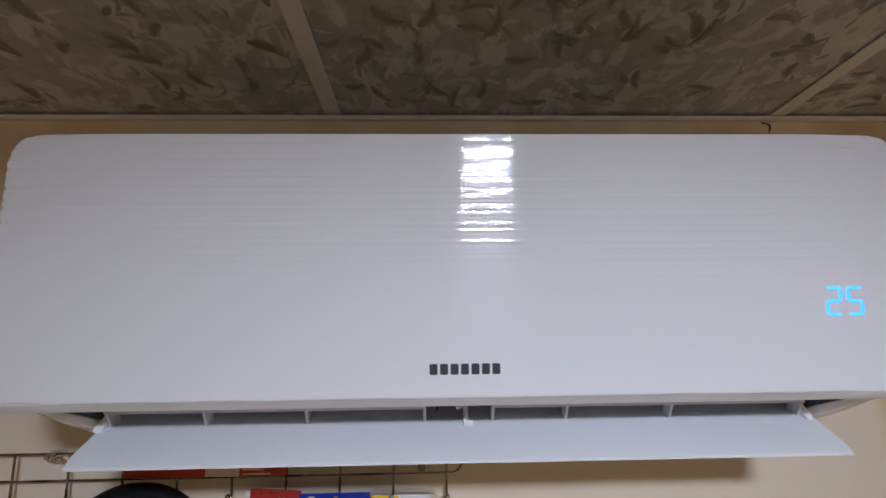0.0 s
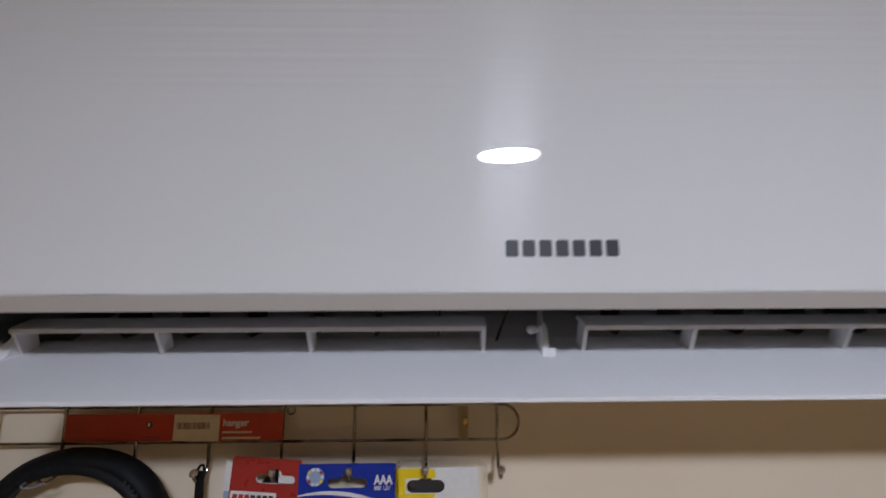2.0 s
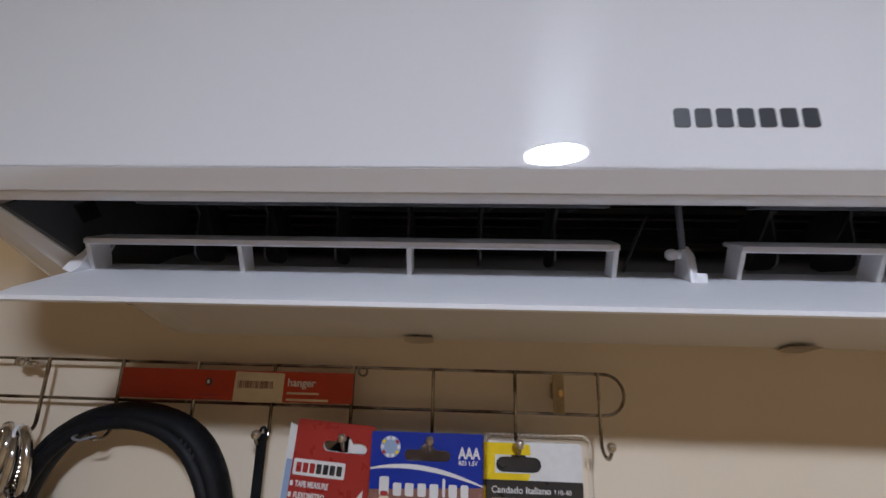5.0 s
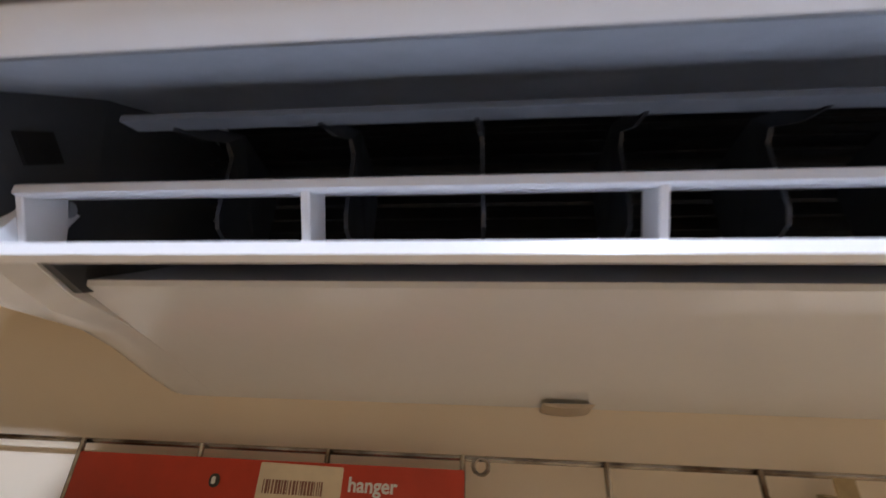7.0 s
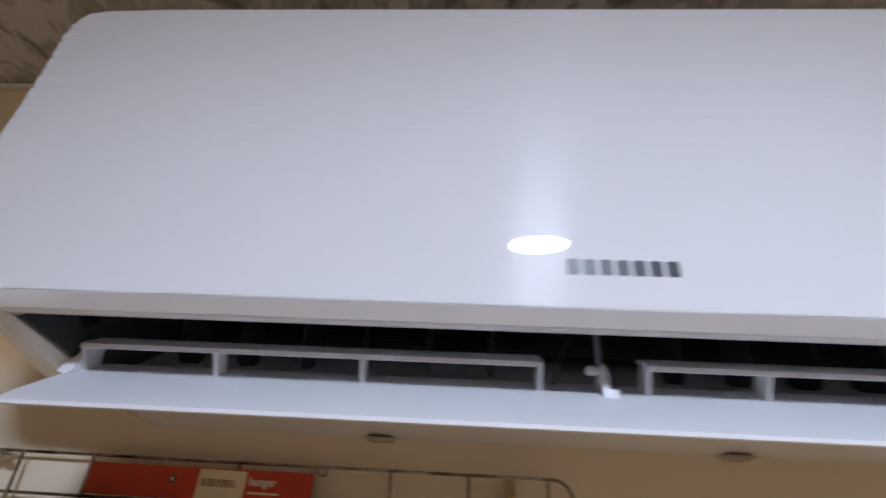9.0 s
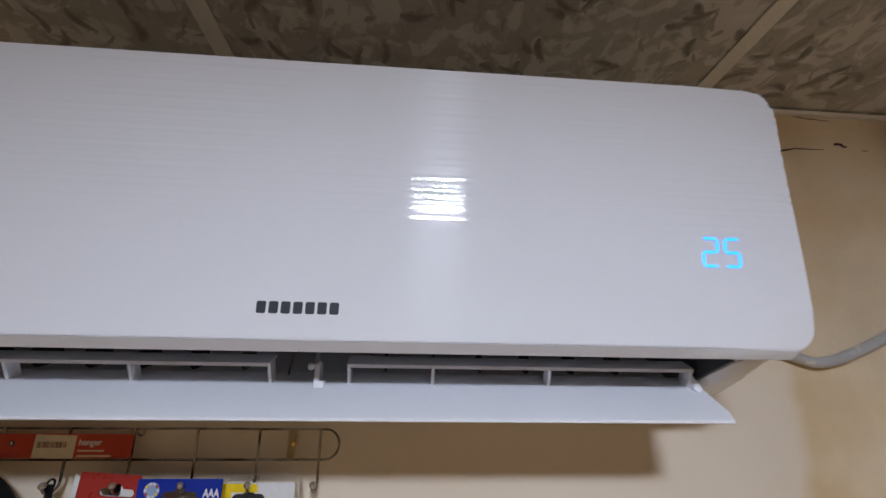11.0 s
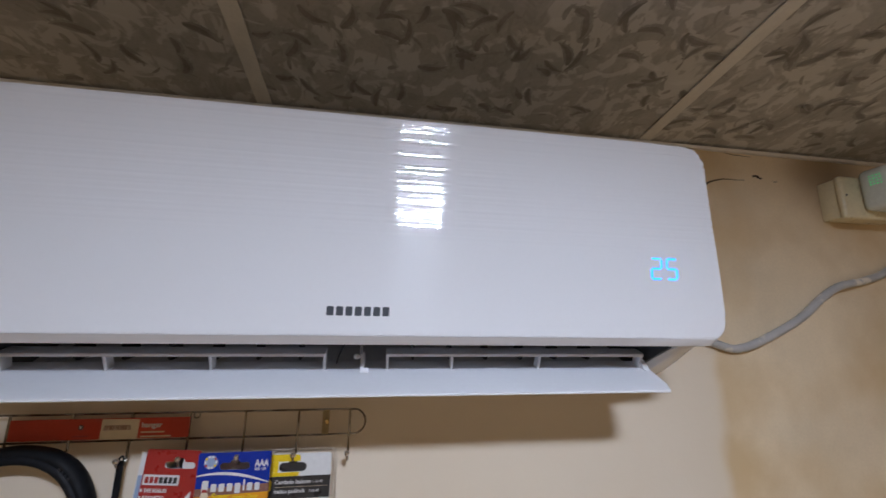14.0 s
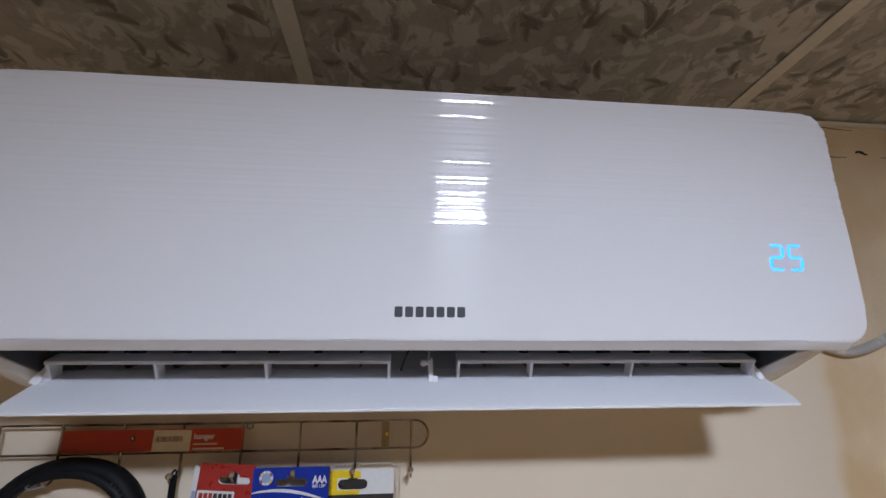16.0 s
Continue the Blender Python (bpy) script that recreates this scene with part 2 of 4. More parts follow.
def ball(at, r, bm=None, squash=(1, 1, 1)):
    b = bmesh.new()
    bmesh.ops.create_uvsphere(b, u_segments=14, v_segments=9, radius=r)
    for v in b.verts:
        v.co = Vector(at) + Vector((v.co.x * squash[0], v.co.y * squash[1], v.co.z * squash[2]))
    return join(bm, b)


def spline(points, steps=8):
    """A smooth run through the points (Catmull-Rom)."""
    p = [Vector(q) for q in points]
    p = [2 * p[0] - p[1]] + p + [2 * p[-1] - p[-2]]
    out = []
    for i in range(1, len(p) - 2):
        for k in range(steps):
            t = k / steps
            out.append(0.5 * (2 * p[i] + (p[i + 1] - p[i - 1]) * t + (2 * p[i - 1] - 5 * p[i] + 4 * p[i + 1] - p[i + 2]) * t * t
                              + (3 * p[i] - p[i - 1] - 3 * p[i + 1] + p[i + 2]) * t ** 3))
    return out + [p[-2]]


def plate(outline, y, thick, bm=None, bevel=0.0):
    """A flat (x, z) outline standing at y (its front), of that thickness towards the wall."""
    b = bmesh.new()
    a = [b.verts.new((x, y, z)) for x, z in outline]
    c = [b.verts.new((x, y + thick, z)) for x, z in outline]
    n = len(outline)
    for i in range(n):
        b.faces.new((a[i], a[(i + 1) % n], c[(i + 1) % n], c[i]))
    b.faces.new(a)
    b.faces.new(c[::-1])
    return join(bm, b)


def rounded(x0, x1, z0, z1, r, steps=5):
    """Outline of a rectangle with round corners. r: one radius, or four (from the lower left, counter-clockwise)."""
    rs = r if isinstance(r, (list, tuple)) else (r,) * 4
    out = []
    for (cx, cz, a0), q in zip(((x0, z0, 180), (x1, z0, 270), (x1, z1, 0), (x0, z1, 90)), rs):
        sx, sz = (1 if cx == x0 else -1), (1 if cz == z0 else -1)
        for k in range(steps + 1):
            a = radians(a0 + 90 * k / steps)
            out.append((cx + sx * q + q * math.cos(a), cz + sz * q + q * math.sin(a)))
    return out


def words(text, size, mat, at, parent, name="lettering", turn=0.0, align="LEFT", bold=0.0, shear=0.0, stretch=1.0):
    """Printed words on an upright face that looks towards -y."""
    cu = bpy.data.curves.new(name, "FONT")
    cu.body, cu.size, cu.align_x, cu.extrude, cu.offset, cu.shear = text, size, align, 0.00005, bold, shear
    tmp = bpy.data.objects.new(name, cu)
    scene.collection.objects.link(tmp)
    bpy.context.view_layer.update()
    me = bpy.data.meshes.new_from_object(tmp.evaluated_get(bpy.context.evaluated_depsgraph_get()))
    bpy.data.objects.remove(tmp)
    bpy.data.curves.remove(cu)
    me.transform(pose(*at) @ pose(0, 0, 0, 0, turn, 0) @ pose(0, 0, 0, 90, 0, 0) @ Matrix.Diagonal((stretch, 1, 1, 1)))
    me.materials.clear()
    me.materials.append(mat)
    ob = new(name, me)
    attach(ob, parent)
    return ob


# ---------------------------------------------------------------- the room
CEIL = 2.4695      # at the wall; the ceiling rises away from it
RISE = 0.115
TOP = 3.0
X0, X1, Y0 = -1.6, 1.7, -2.9


def setting(name, bm, mat, label="", category="", smooth=False):
    return tagged(part(name, bm, mat, None, "", smooth), label, category, "", "structure")


setting("wall_north", box(X0 - 0.12, X1 + 0.12, 0.0, 0.12, 0, TOP), WALL, "beige painted plaster wall with stains and cracks", "wall")
# unseen surfaces added to close the room and shape the bounce light
setting("wall_south", box(X0 - 0.12, X1 + 0.12, Y0 - 0.12, Y0, 0, TOP), CREAM, "unseen plain cream wall closing the room, toned for warm bounce", "wall")
setting("wall_west", box(X0 - 0.12, X0, Y0, 0, 0, TOP), TAN, "unseen plain tan wall closing the room, darkened to cut bounce", "wall")
setting("wall_east", box(X1, X1 + 0.12, Y0, 0, 0, TOP), CREAM, "unseen plain cream wall closing the room, toned for warm bounce", "wall")
setting("floor", box(X0, X1, Y0, 0, -0.1, 0), FLOOR, "unseen plain floor closing the room, toned for warm bounce", "floor")


def sloped(bm):
    """Lifts what lies flat under the ceiling to its slope."""
    for v in bm.verts:
        v.co.z -= RISE * v.co.y
    return bm


def ceiling_mesh():
    """The ceiling sheet with its printed leaves, in one mesh: sprays of curved leaves over paler blotches."""
    rnd = random.Random(7)
    bm = box(X0, X1, Y0, 0, CEIL, CEIL + 0.1)
    for f in bm.faces:
        f.material_index = 0

    def flat(points, z, slot):
        f = bm.faces.new([bm.verts.new((x, y, z)) for x, y in points])
        f.material_index = slot

    def leaf(x, y, a, length, width, bend, z, slot):
        """A crescent leaf from its stalk at (x, y)."""
        n = 6
        left, right = [], []
        px, py, d = x, y, a
        for k in range(n + 1):
            t = k / n
            w = width * math.sin(math.pi * min(1, 0.06 + 0.94 * t) ** 0.8) * 0.5 + 0.0004
            left.append((px - math.sin(d) * w, py + math.cos(d) * w))
            right.append((px + math.sin(d) * w, py - math.cos(d) * w))
            px += math.cos(d) * length / n
            py += math.sin(d) * length / n
            d += bend / n
        flat(left + right[::-1], z, slot)

    def feathered(x, y, a, length, width, bend, z):
        """A dark crescent with a softer, wider one under it and short barbs along its outer side."""
        leaf(x, y, a, length, width * 1.45, bend, z, 2)
        leaf(x, y, a + 0.04, length * 0.9, width * 0.75, bend, z - 0.00012, 1)
        px, py, d = x, y, a
        for k in range(5):
            px += math.cos(d) * length / 6
            py += math.sin(d) * length / 6
            d += bend / 6
            out = d - math.copysign(1.0, bend)
            leaf(px, py, out, width * 0.9, width * 0.28, -0.5 * bend, z - 0.00006, 2)

    step = 0.088
    level = 0
    for i in range(int(2.9 / step)):
        for j in range(int(1.25 / step)):
            x = -1.25 + (i + 0.5 * (j % 2)) * step + rnd.uniform(-0.022, 0.022)
            y = -0.03 - j * step + rnd.uniform(-0.022, 0.022)
            a = rnd.gauss(0.4, 0.9) + rnd.choice((0, math.pi))
            turn = rnd.choice((-1, 1))
            for k in range(rnd.randint(2, 4)):
                level = (level + 1) % 30
                c = a + turn * k * rnd.uniform(0.5, 1.0)
                length = rnd.uniform(0.026, 0.050)
                sx, sy = x + rnd.uniform(-0.030, 0.030), y + rnd.uniform(-0.030, 0.030)
                if max(sy, sy + length * math.sin(c)) + 0.014 > -0.004:
                    continue
                feathered(sx, sy, c, length, rnd.uniform(0.006, 0.0105), turn * rnd.uniform(0.8, 1.5), CEIL - 0.0006 - level * 0.00002)
            for k in range(rnd.randint(3, 5)):
                sx, sy = x + rnd.uniform(-0.045, 0.045), y + rnd.uniform(-0.045, 0.045)
                if sy > -0.03:
                    continue
                leaf(sx, sy, rnd.uniform(0, 2 * math.pi), rnd.uniform(0.012, 0.030), rnd.uniform(0.003, 0.007), rnd.uniform(-1.5, 1.5), CEIL - 0.0003 - level * 0.000008, 2)
    return sloped(bm)


setting("ceiling", ceiling_mesh(), [TILE, LEAF_DARK, LEAF_MID], "grey vinyl ceiling panels printed with curved leaves", "ceiling")
for bx, slant in ((-0.80, 0.0), (-0.1665, 0.020), (0.4785, -0.010), (1.115, 0.0)):
    bm = prism([(Y0, CEIL - 0.0032), (-0.004, CEIL - 0.0032), (-0.004, CEIL - 0.0014), (Y0, CEIL - 0.0014)], bx - 0.0112, bx + 0.0112, bevel=0.0008)
    for v in bm.verts:
        v.co.x -= slant * v.co.y
    setting("trim", sloped(bm), TBAR, "flat painted ceiling bar between two panels", "ceiling bar")
for by in (-0.72, -1.38, -2.04):
    setting("trim", sloped(box(X0, X1, by - 0.0125, by + 0.0125, CEIL - 0.0024, CEIL - 0.0012, 0.0005)), TBAR, "flat painted ceiling bar between two panels", "ceiling bar")
setting("cornice", prism([(-0.0002, CEIL - 0.008), (-0.007, CEIL - 0.008), (-0.009, CEIL - 0.0035), (-0.0002, CEIL - 0.0035)], X0, X1), TBAR,
        "thin painted strip along the top of the wall", "trim")

# the ceiling lamp that lights the room
lamp = thing("ceiling_light", LAMP, "round white surface-mounted ceiling light, switched on", "ceiling light")
bm = bmesh.new()
bmesh.ops.create_cone(bm, cap_ends=True, segments=48, radius1=0.098, radius2=0.102, depth=0.022, matrix=pose(LAMP[0], LAMP[1], LAMP[2] - 0.0145, math.degrees(-math.atan(RISE)), 0, 0))
part("rim", bm, ABS, lamp, smooth=True)
bm = bmesh.new()
bmesh.ops.create_cone(bm, cap_ends=True, segments=48, radius1=0.087, radius2=0.089, depth=0.003, matrix=pose(LAMP[0], LAMP[1] + 0.0030, LAMP[2] - 0.0272, math.degrees(-math.atan(RISE)), 0, 0))
part("diffuser", bm, GLOW, lamp, "glowing white diffuser")

# ---------------------------------------------------------------- the air conditioner
AX = 0.0045                      # its middle
ac = thing("air_conditioner", (AX, 0, 2.06), "white wall-mounted split air conditioner with its louver open", "air conditioner")
SIDES = {-1: (0.3475, 0.012), 1: (0.3520, 0.010)}    # the outlet's half width at its back on either side, and how far it flares
LO, HI = -SIDES[-1][0], SIDES[1][0]


BOW_Z = [2.117 + 0.24 * k / 48 for k in range(50)]
BOW_A = np.interp(BOW_Z, (2.117, 2.16, 2.20, 2.23, 2.26, 2.295, 2.315, 2.332, 2.345, 2.36), (0.0, 0.2, -0.6, -1.3, -1.2, -0.2, 1.2, 3.6, 6.2, 7.0))
BOW_A = np.convolve(np.pad(BOW_A, 4, mode="edge"), np.hanning(11)[1:-1] / np.hanning(11).sum(), mode="valid")
BOW_Y = -0.190 - np.concatenate(([0.0], np.cumsum(np.tan(np.radians(BOW_A[:-1])) * 0.005)))


def panel_y(z):
    """Front of the bowed panel at that height: it leans out a little, most at its top."""
    return float(np.interp(z, BOW_Z, BOW_Y))


def ripple_y(x, z):
    """Shallow moulding ripples that run along the panel's upper half: their slopes reach four degrees either way."""
    out = 0.0
    for period, slope, lean, phase in ((0.0052, 2.6, 2.2, 0.3), (0.0079, 1.9, -3.1, 1.7), (0.0034, 1.1, 4.0, 2.9), (0.0137, 1.0, 1.5, 0.9)):
        out += math.tan(radians(slope)) * period / (2 * math.pi) * math.sin(2 * math.pi * z / period + lean * x + phase)
    return out * min(max((z - 2.212) / 0.034, 0), 1) * min(max((2.356 - z) / 0.006, 0), 1)


def ac_panel():
    bm = bmesh.new()
    x0, x1, z0, z1, rt, rb = AX - 0.4105, AX + 0.4105, 2.1210, 2.3555, 0.030, 0.020
    zs = sorted({z0 + rb * (1 - math.cos(radians(a))) for a in range(0, 91, 9)} | {z1 - rt * (1 - math.cos(radians(a))) for a in range(0, 91, 9)}
                | {z0 + rb + (z1 - rt - z0 - rb) * k / 24 for k in range(25)} | {2.212 + 0.0005 * k for k in range(285)})
    zs = [z for k, z in enumerate(zs) if k == 0 or z - zs[k - 1] > 0.0002]
    rows = []
    for z in zs:
        inset = 0.0
        if z < z0 + rb:
            inset = rb - math.sqrt(max(rb * rb - (z0 + rb - z) ** 2, 0))
        if z > z1 - rt:
            inset = rt - math.sqrt(max(rt * rt - (z - z1 + rt) ** 2, 0))
        xs = [x0 + inset + (x1 - x0 - 2 * inset) * k / 16 for k in range(17)]
        rows.append([bm.verts.new((x, panel_y(z) + ripple_y(x, z), z)) for x in xs])
    faces = [bm.faces.new((p[k], p[k + 1], q[k + 1], q[k])) for p, q in zip(rows, rows[1:]) for k in range(16)]
    rim = [e for e in bm.edges if e.is_boundary]
    made = bmesh.ops.extrude_edge_only(bm, edges=rim)["geom"]
    for v in [g for g in made if isinstance(g, bmesh.types.BMVert)]:
        foot = max(0.0, 1 - (v.co.z - z0) / 0.006)
        v.co.y += 0.012 - 0.0040 * foot
        v.co.z -= 0.0080 * foot
    bmesh.ops.bevel(bm, geom=rim, offset=0.0022, segments=4, affect="EDGES", profile=0.5)
    return bm


def lacquer(m):
    """A clear glossy coat over a base that smears light upright."""
    nt = m.node_tree
    b = nt.nodes["Principled BSDF"]
    tn = nt.nodes.new("ShaderNodeTangent")
    tn.direction_type, tn.axis = "RADIAL", "Z"
    nt.links.new(tn.outputs[0], b.inputs["Tangent"])
    b.inputs["Anisotropic"].default_value = 0.97
    b.inputs["Specular IOR Level"].default_value = 0.10
    nt.links.remove(b.inputs["Roughness"].links[0])
    b.inputs["Roughness"].default_value = 0.24
    b.inputs["Anisotropic Rotation"].default_value = 0.25
    b.inputs["Coat Roughness"].default_value = 0.006
    return m


PANEL = lacquer(material("glossy_white_panel", (0.80, 0.80, 0.815), 0.30, vary=0.006, scale=5, fine=0.004, coat=1.0))
panel = part("front_panel", ac_panel(), PANEL, ac, "glossy white front panel", smooth=True)
part("panel_backing", box(AX - 0.390, AX + 0.390, -0.1795, -0.165, 2.127, 2.340, 0.004), ABS, ac)

# the casing behind the panel, the lip over the outlet and the belly under it
part("upper_casing", prism([(0, 2.20), (0, 2.335), (-0.02, 2.342), (-0.16, 2.342), (-0.1645, 2.33), (-0.1645, 2.135), (-0.10, 2.165), (-0.06, 2.195)],
                           AX - 0.390, AX + 0.390, bevel=0.006), ABS, ac, smooth=True)
part("outlet_lip", prism([(-0.1806, 2.1170), (-0.1806, 2.1134), (-0.1798, 2.1128), (-0.1698, 2.1122), (-0.1684, 2.1134), (-0.1670, 2.124), (-0.1806, 2.124)],
                         AX - 0.388, AX + 0.388), ABS, ac, smooth=True)
belly = [(-0.0995, 2.0826), (-0.0990, 2.0804), (-0.0850, 2.0758), (-0.0665, 2.0700), (-0.0450, 2.0632), (-0.0150, 2.0518), (0, 2.0470), (0, 2.118), (-0.03, 2.116),
         (-0.058, 2.1050), (-0.080, 2.0930), (-0.0935, 2.0862)]
part("belly", prism(belly, LO + 0.0002, HI - 0.0002), ABS, ac, smooth=True)


def cheek(side):
    """The closed end of the casing beside the outlet, swept from the panel's foot back to the wall."""
    curve = [(-0.180, 2.120), (-0.176, 2.1125), (-0.160, 2.1068), (-0.135, 2.0950), (-0.114, 2.0842), (-0.0990, 2.0766), (-0.0850, 2.0742), (-0.0665, 2.0700), (-0.0450, 2.0632),
             (-0.0150, 2.0518), (0, 2.0470), (0, 2.20), (-0.06, 2.20), (-0.1640, 2.20), (-0.1640, 2.124)]
    bm = bmesh.new()
    runs = []
    inner, flare = SIDES[side]
    xs = [inner, inner + 0.0010, inner + 0.0055, 0.3735, 0.3795, 0.3845, 0.3880, 0.3905, 0.3915]
    lift = [0.0, 0.0, 0.0, 0.0004, 0.0016, 0.0036, 0.0066, 0.0115, 0.0190]
    for k, (x, up) in enumerate(zip(xs, lift)):
        row = []
        for i, (y, z) in enumerate(curve):
            out = flare * min(max((-0.095 - y) / 0.075, 0), 1) if k < 3 else 0.0
            row.append(bm.verts.new((side * (x + out) + (AX if k > 2 else 0), y, z + (up - (0.007 * math.sin(math.pi * min(max((y + 0.176) / 0.116, 0), 1)) if k > 1 else 0) if i < 11 else 0))))
        runs.append(row)
    n = len(curve)
    for p, q in zip(runs, runs[1:]):
        for i in range(n):
            bm.faces.new((p[i], p[(i + 1) % n], q[(i + 1) % n], q[i]))
    bm.faces.new(runs[0])
    bm.faces.new(runs[-1][::-1])
    return bm


for side in (-1, 1):
    part("end_cap", cheek(side), ABS, ac, smooth=True)

# the outlet's lining, greyed and blackened so the recess's shade sits in the colour
part("duct_roof", prism([(-0.1686, 2.1126), (-0.150, 2.1260), (-0.118, 2.1520), (-0.085, 2.170), (-0.085, 2.174), (-0.120, 2.157), (-0.1655, 2.119)],
                        LO - 0.012, HI + 0.010), DUCT, ac, smooth=True)
# added black sheet that hides the casing and darkens the recess
part("duct_shade_sheet", prism([(-0.085, 2.1725), (-0.060, 2.1915), (-0.0145, 2.1960), (-0.0145, 2.1985), (-0.060, 2.1945), (-0.0855, 2.1755)], LO, HI), FAN, ac)
for side in (-1, 1):
    inner, flare = SIDES[side]
    bm = prism([(-0.1665, 2.1105), (-0.135, 2.0958), (-0.114, 2.0850), (-0.0992, 2.0776), (-0.020, 2.112), (-0.020, 2.18), (-0.085, 2.172), (-0.118, 2.1535)],
               side * (inner - 0.004), side * (inner - 0.0005))
    for v in bm.verts:
        v.co.x += side * flare * min(max((-0.095 - v.co.y) / 0.075, 0), 1)
    part("duct_side", bm, SIDE, ac)
    c, d = math.cos(radians(38)) * 0.0055, math.sin(radians(38)) * 0.0055
    slot_x = side * (inner - 0.0045 + flare * 0.46)
    bm = prism([(-0.1295 - c + d, 2.1195 - d - c), (-0.1295 + c + d, 2.1195 + d - c), (-0.1295 + c - d, 2.1195 + d + c), (-0.1295 - c - d, 2.1195 - d + c)], slot_x - 0.0008, slot_x + 0.0008)
    for v in bm.verts:
        v.co.x += side * flare * ((-0.095 - v.co.y) / 0.075 - 0.46)
    # no opening is cut: the slot's shade is a black block
    part("dark_slot_block", bm, FAN, ac, "black block standing in for a small dark slot")
# black closing sheet, its colour holding the shade behind the vanes
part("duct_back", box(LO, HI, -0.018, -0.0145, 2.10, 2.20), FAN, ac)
prof = []
for k in range(28):
    a = 2 * math.pi * k / 28
    prof += [(-0.050 + 0.024 * math.cos(a), 2.150 + 0.024 * math.sin(a)), (-0.050 + 0.032 * math.cos(a + 0.07), 2.150 + 0.032 * math.sin(a + 0.07)),
             (-0.050 + 0.032 * math.cos(a + 0.10), 2.150 + 0.032 * math.sin(a + 0.10)), (-0.050 + 0.024 * math.cos(a + 0.06), 2.150 + 0.024 * math.sin(a + 0.06))]
fan = prism(prof, LO + 0.02, HI - 0.02)
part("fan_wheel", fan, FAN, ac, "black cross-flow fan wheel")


def vane(x, lean):
    """One upright air vane with its neck."""
    prof = [(-0.1335, 2.1237), (-0.1335, 2.1221), (-0.1270, 2.1228), (-0.1200, 2.1270), (-0.1175, 2.1230), (-0.1170, 2.1000), (-0.1150, 2.0955), (-0.1100, 2.0932),
            (-0.0920, 2.0955), (-0.0860, 2.0990), (-0.0860, 2.1220), (-0.0920, 2.1300), (-0.1160, 2.1340), (-0.1240, 2.1300), (-0.1290, 2.1255)]
    bm = prism(prof, x - 0.0007, x + 0.0007)
    for v in bm.verts:
        v.co.x += lean * min(v.co.y + 0.1335, 0.0165)
    return bm


for first, lean in ((-0.2965, 0.60), (0.0530, 0.60)):
    bar = part("vane_link", prism([(-0.1386, 2.1215), (-0.1317, 2.1231), (-0.1317, 2.1252), (-0.1386, 2.1238)], first - 0.0150, first + 0.2575, bevel=0.0005), LINK, ac,
               "dark grey bar that links the vanes")
    for k in range(6):
        part("vane", vane(first + 0.0483 * k, lean * (2.5 - k) / 2.5), VANE, ac)

# the louver: a broad blade, a narrow strip above it on posts, the ears and the middle bracket


def louver_blade():
    top = [(-0.1700, 2.0655), (-0.160, 2.0696), (-0.145, 2.0760), (-0.1253, 2.0845), (-0.115, 2.0884), (-0.106, 2.0914)]
    low = [(-0.106, 2.0892), (-0.115, 2.0858), (-0.1253, 2.0817), (-0.145, 2.0728), (-0.160, 2.0660), (-0.1700, 2.0616), (-0.1718, 2.0624)]
    prof = top[::-1] + [(-0.1718, 2.0645)] + low[::-1]
    bm = bmesh.new()
    ring = []
    for x, k in ((-1, 0), (-0.97, 1), (0, 1), (0.97, 1), (1, 0)):
        row = []
        for y, z in prof:
            t = min(max((-0.125 - y) / 0.045, 0), 1)
            half = (0.3495 if x < 0 else 0.3570) - 0.0035 * t
            if k == 0 and y < -0.167:
                half -= 0.004
            row.append(bm.verts.new((x * half, y, z)))
        ring.append(row)
    n = len(prof)
    for p, q in zip(ring, ring[1:]):
        for i in range(n):
            bm.faces.new((p[i], p[(i + 1) % n], q[(i + 1) % n], q[i]))
    bm.faces.new(ring[0])
    bm.faces.new(ring[-1][::-1])
    return bm


louver = part("louver", louver_blade(), LOUVER, ac, "open white louver blade", smooth=True)


def post(x, half=0.0014):
    prof = [(-0.1258, 2.0838), (-0.1335, 2.0990), (-0.1225, 2.1040), (-0.1150, 2.0876)]
    return prism(prof, x - half, x + half, bevel=0.0005)


def strip(x0, x1):
    prof = [(-0.1345, 2.0985), (-0.1322, 2.0982), (-0.1188, 2.1052), (-0.1182, 2.1068), (-0.1202, 2.1076), (-0.1330, 2.1027), (-0.1348, 2.1012)]
    return prism(prof, x0, x1, bevel=0.0006)


part("strip", strip(-0.3422, -0.0338), LOUVER, louver, smooth=True)
part("strip", strip(0.0312, 0.3458), LOUVER, louver, smooth=True)
for x in (-0.3408, 0.3444):
    part("end_post", prism([(-0.1258, 2.0838), (-0.1335, 2.0990), (-0.1210, 2.1055), (-0.1170, 2.0950), (-0.1145, 2.0878)], x - 0.0014, x + 0.0014, bevel=0.0005), LOUVER, louver)
for x in (-0.2490, -0.1505, -0.0352, 0.0326, 0.1062, 0.2115):
    part("post", post(x), LOUVER, louver)
for side, end in ((-1, -0.3412), (1, 0.3448)):
    bm = plate([(end + side * x * (1.0 if side < 0 else 0.8), z) for x, z in ((0.0008, 2.0840), (0.0008, 2.1022), (0.0020, 2.1022), (0.0045, 2.0940), (0.0090, 2.0885), (0.0105, 2.0830), (0.0040, 2.0810))], -0.1325, 0.0140)
    for v in bm.verts:
        v.co.y += (2.0865 - v.co.z) * -0.35
    part("ear", bm, LOUVER, louver)
    part("pivot", tube([(end, -0.118, 2.102), (end + side * (0.012 if side < 0 else 0.008), -0.118, 2.102)], 0.0030, 12), DUCT, louver)
br = prism([(-0.1325, 2.0808), (-0.1310, 2.0970), (-0.1260, 2.1030), (-0.1200, 2.1010), (-0.1160, 2.0880)], 0.0030, 0.0078, bevel=0.001)
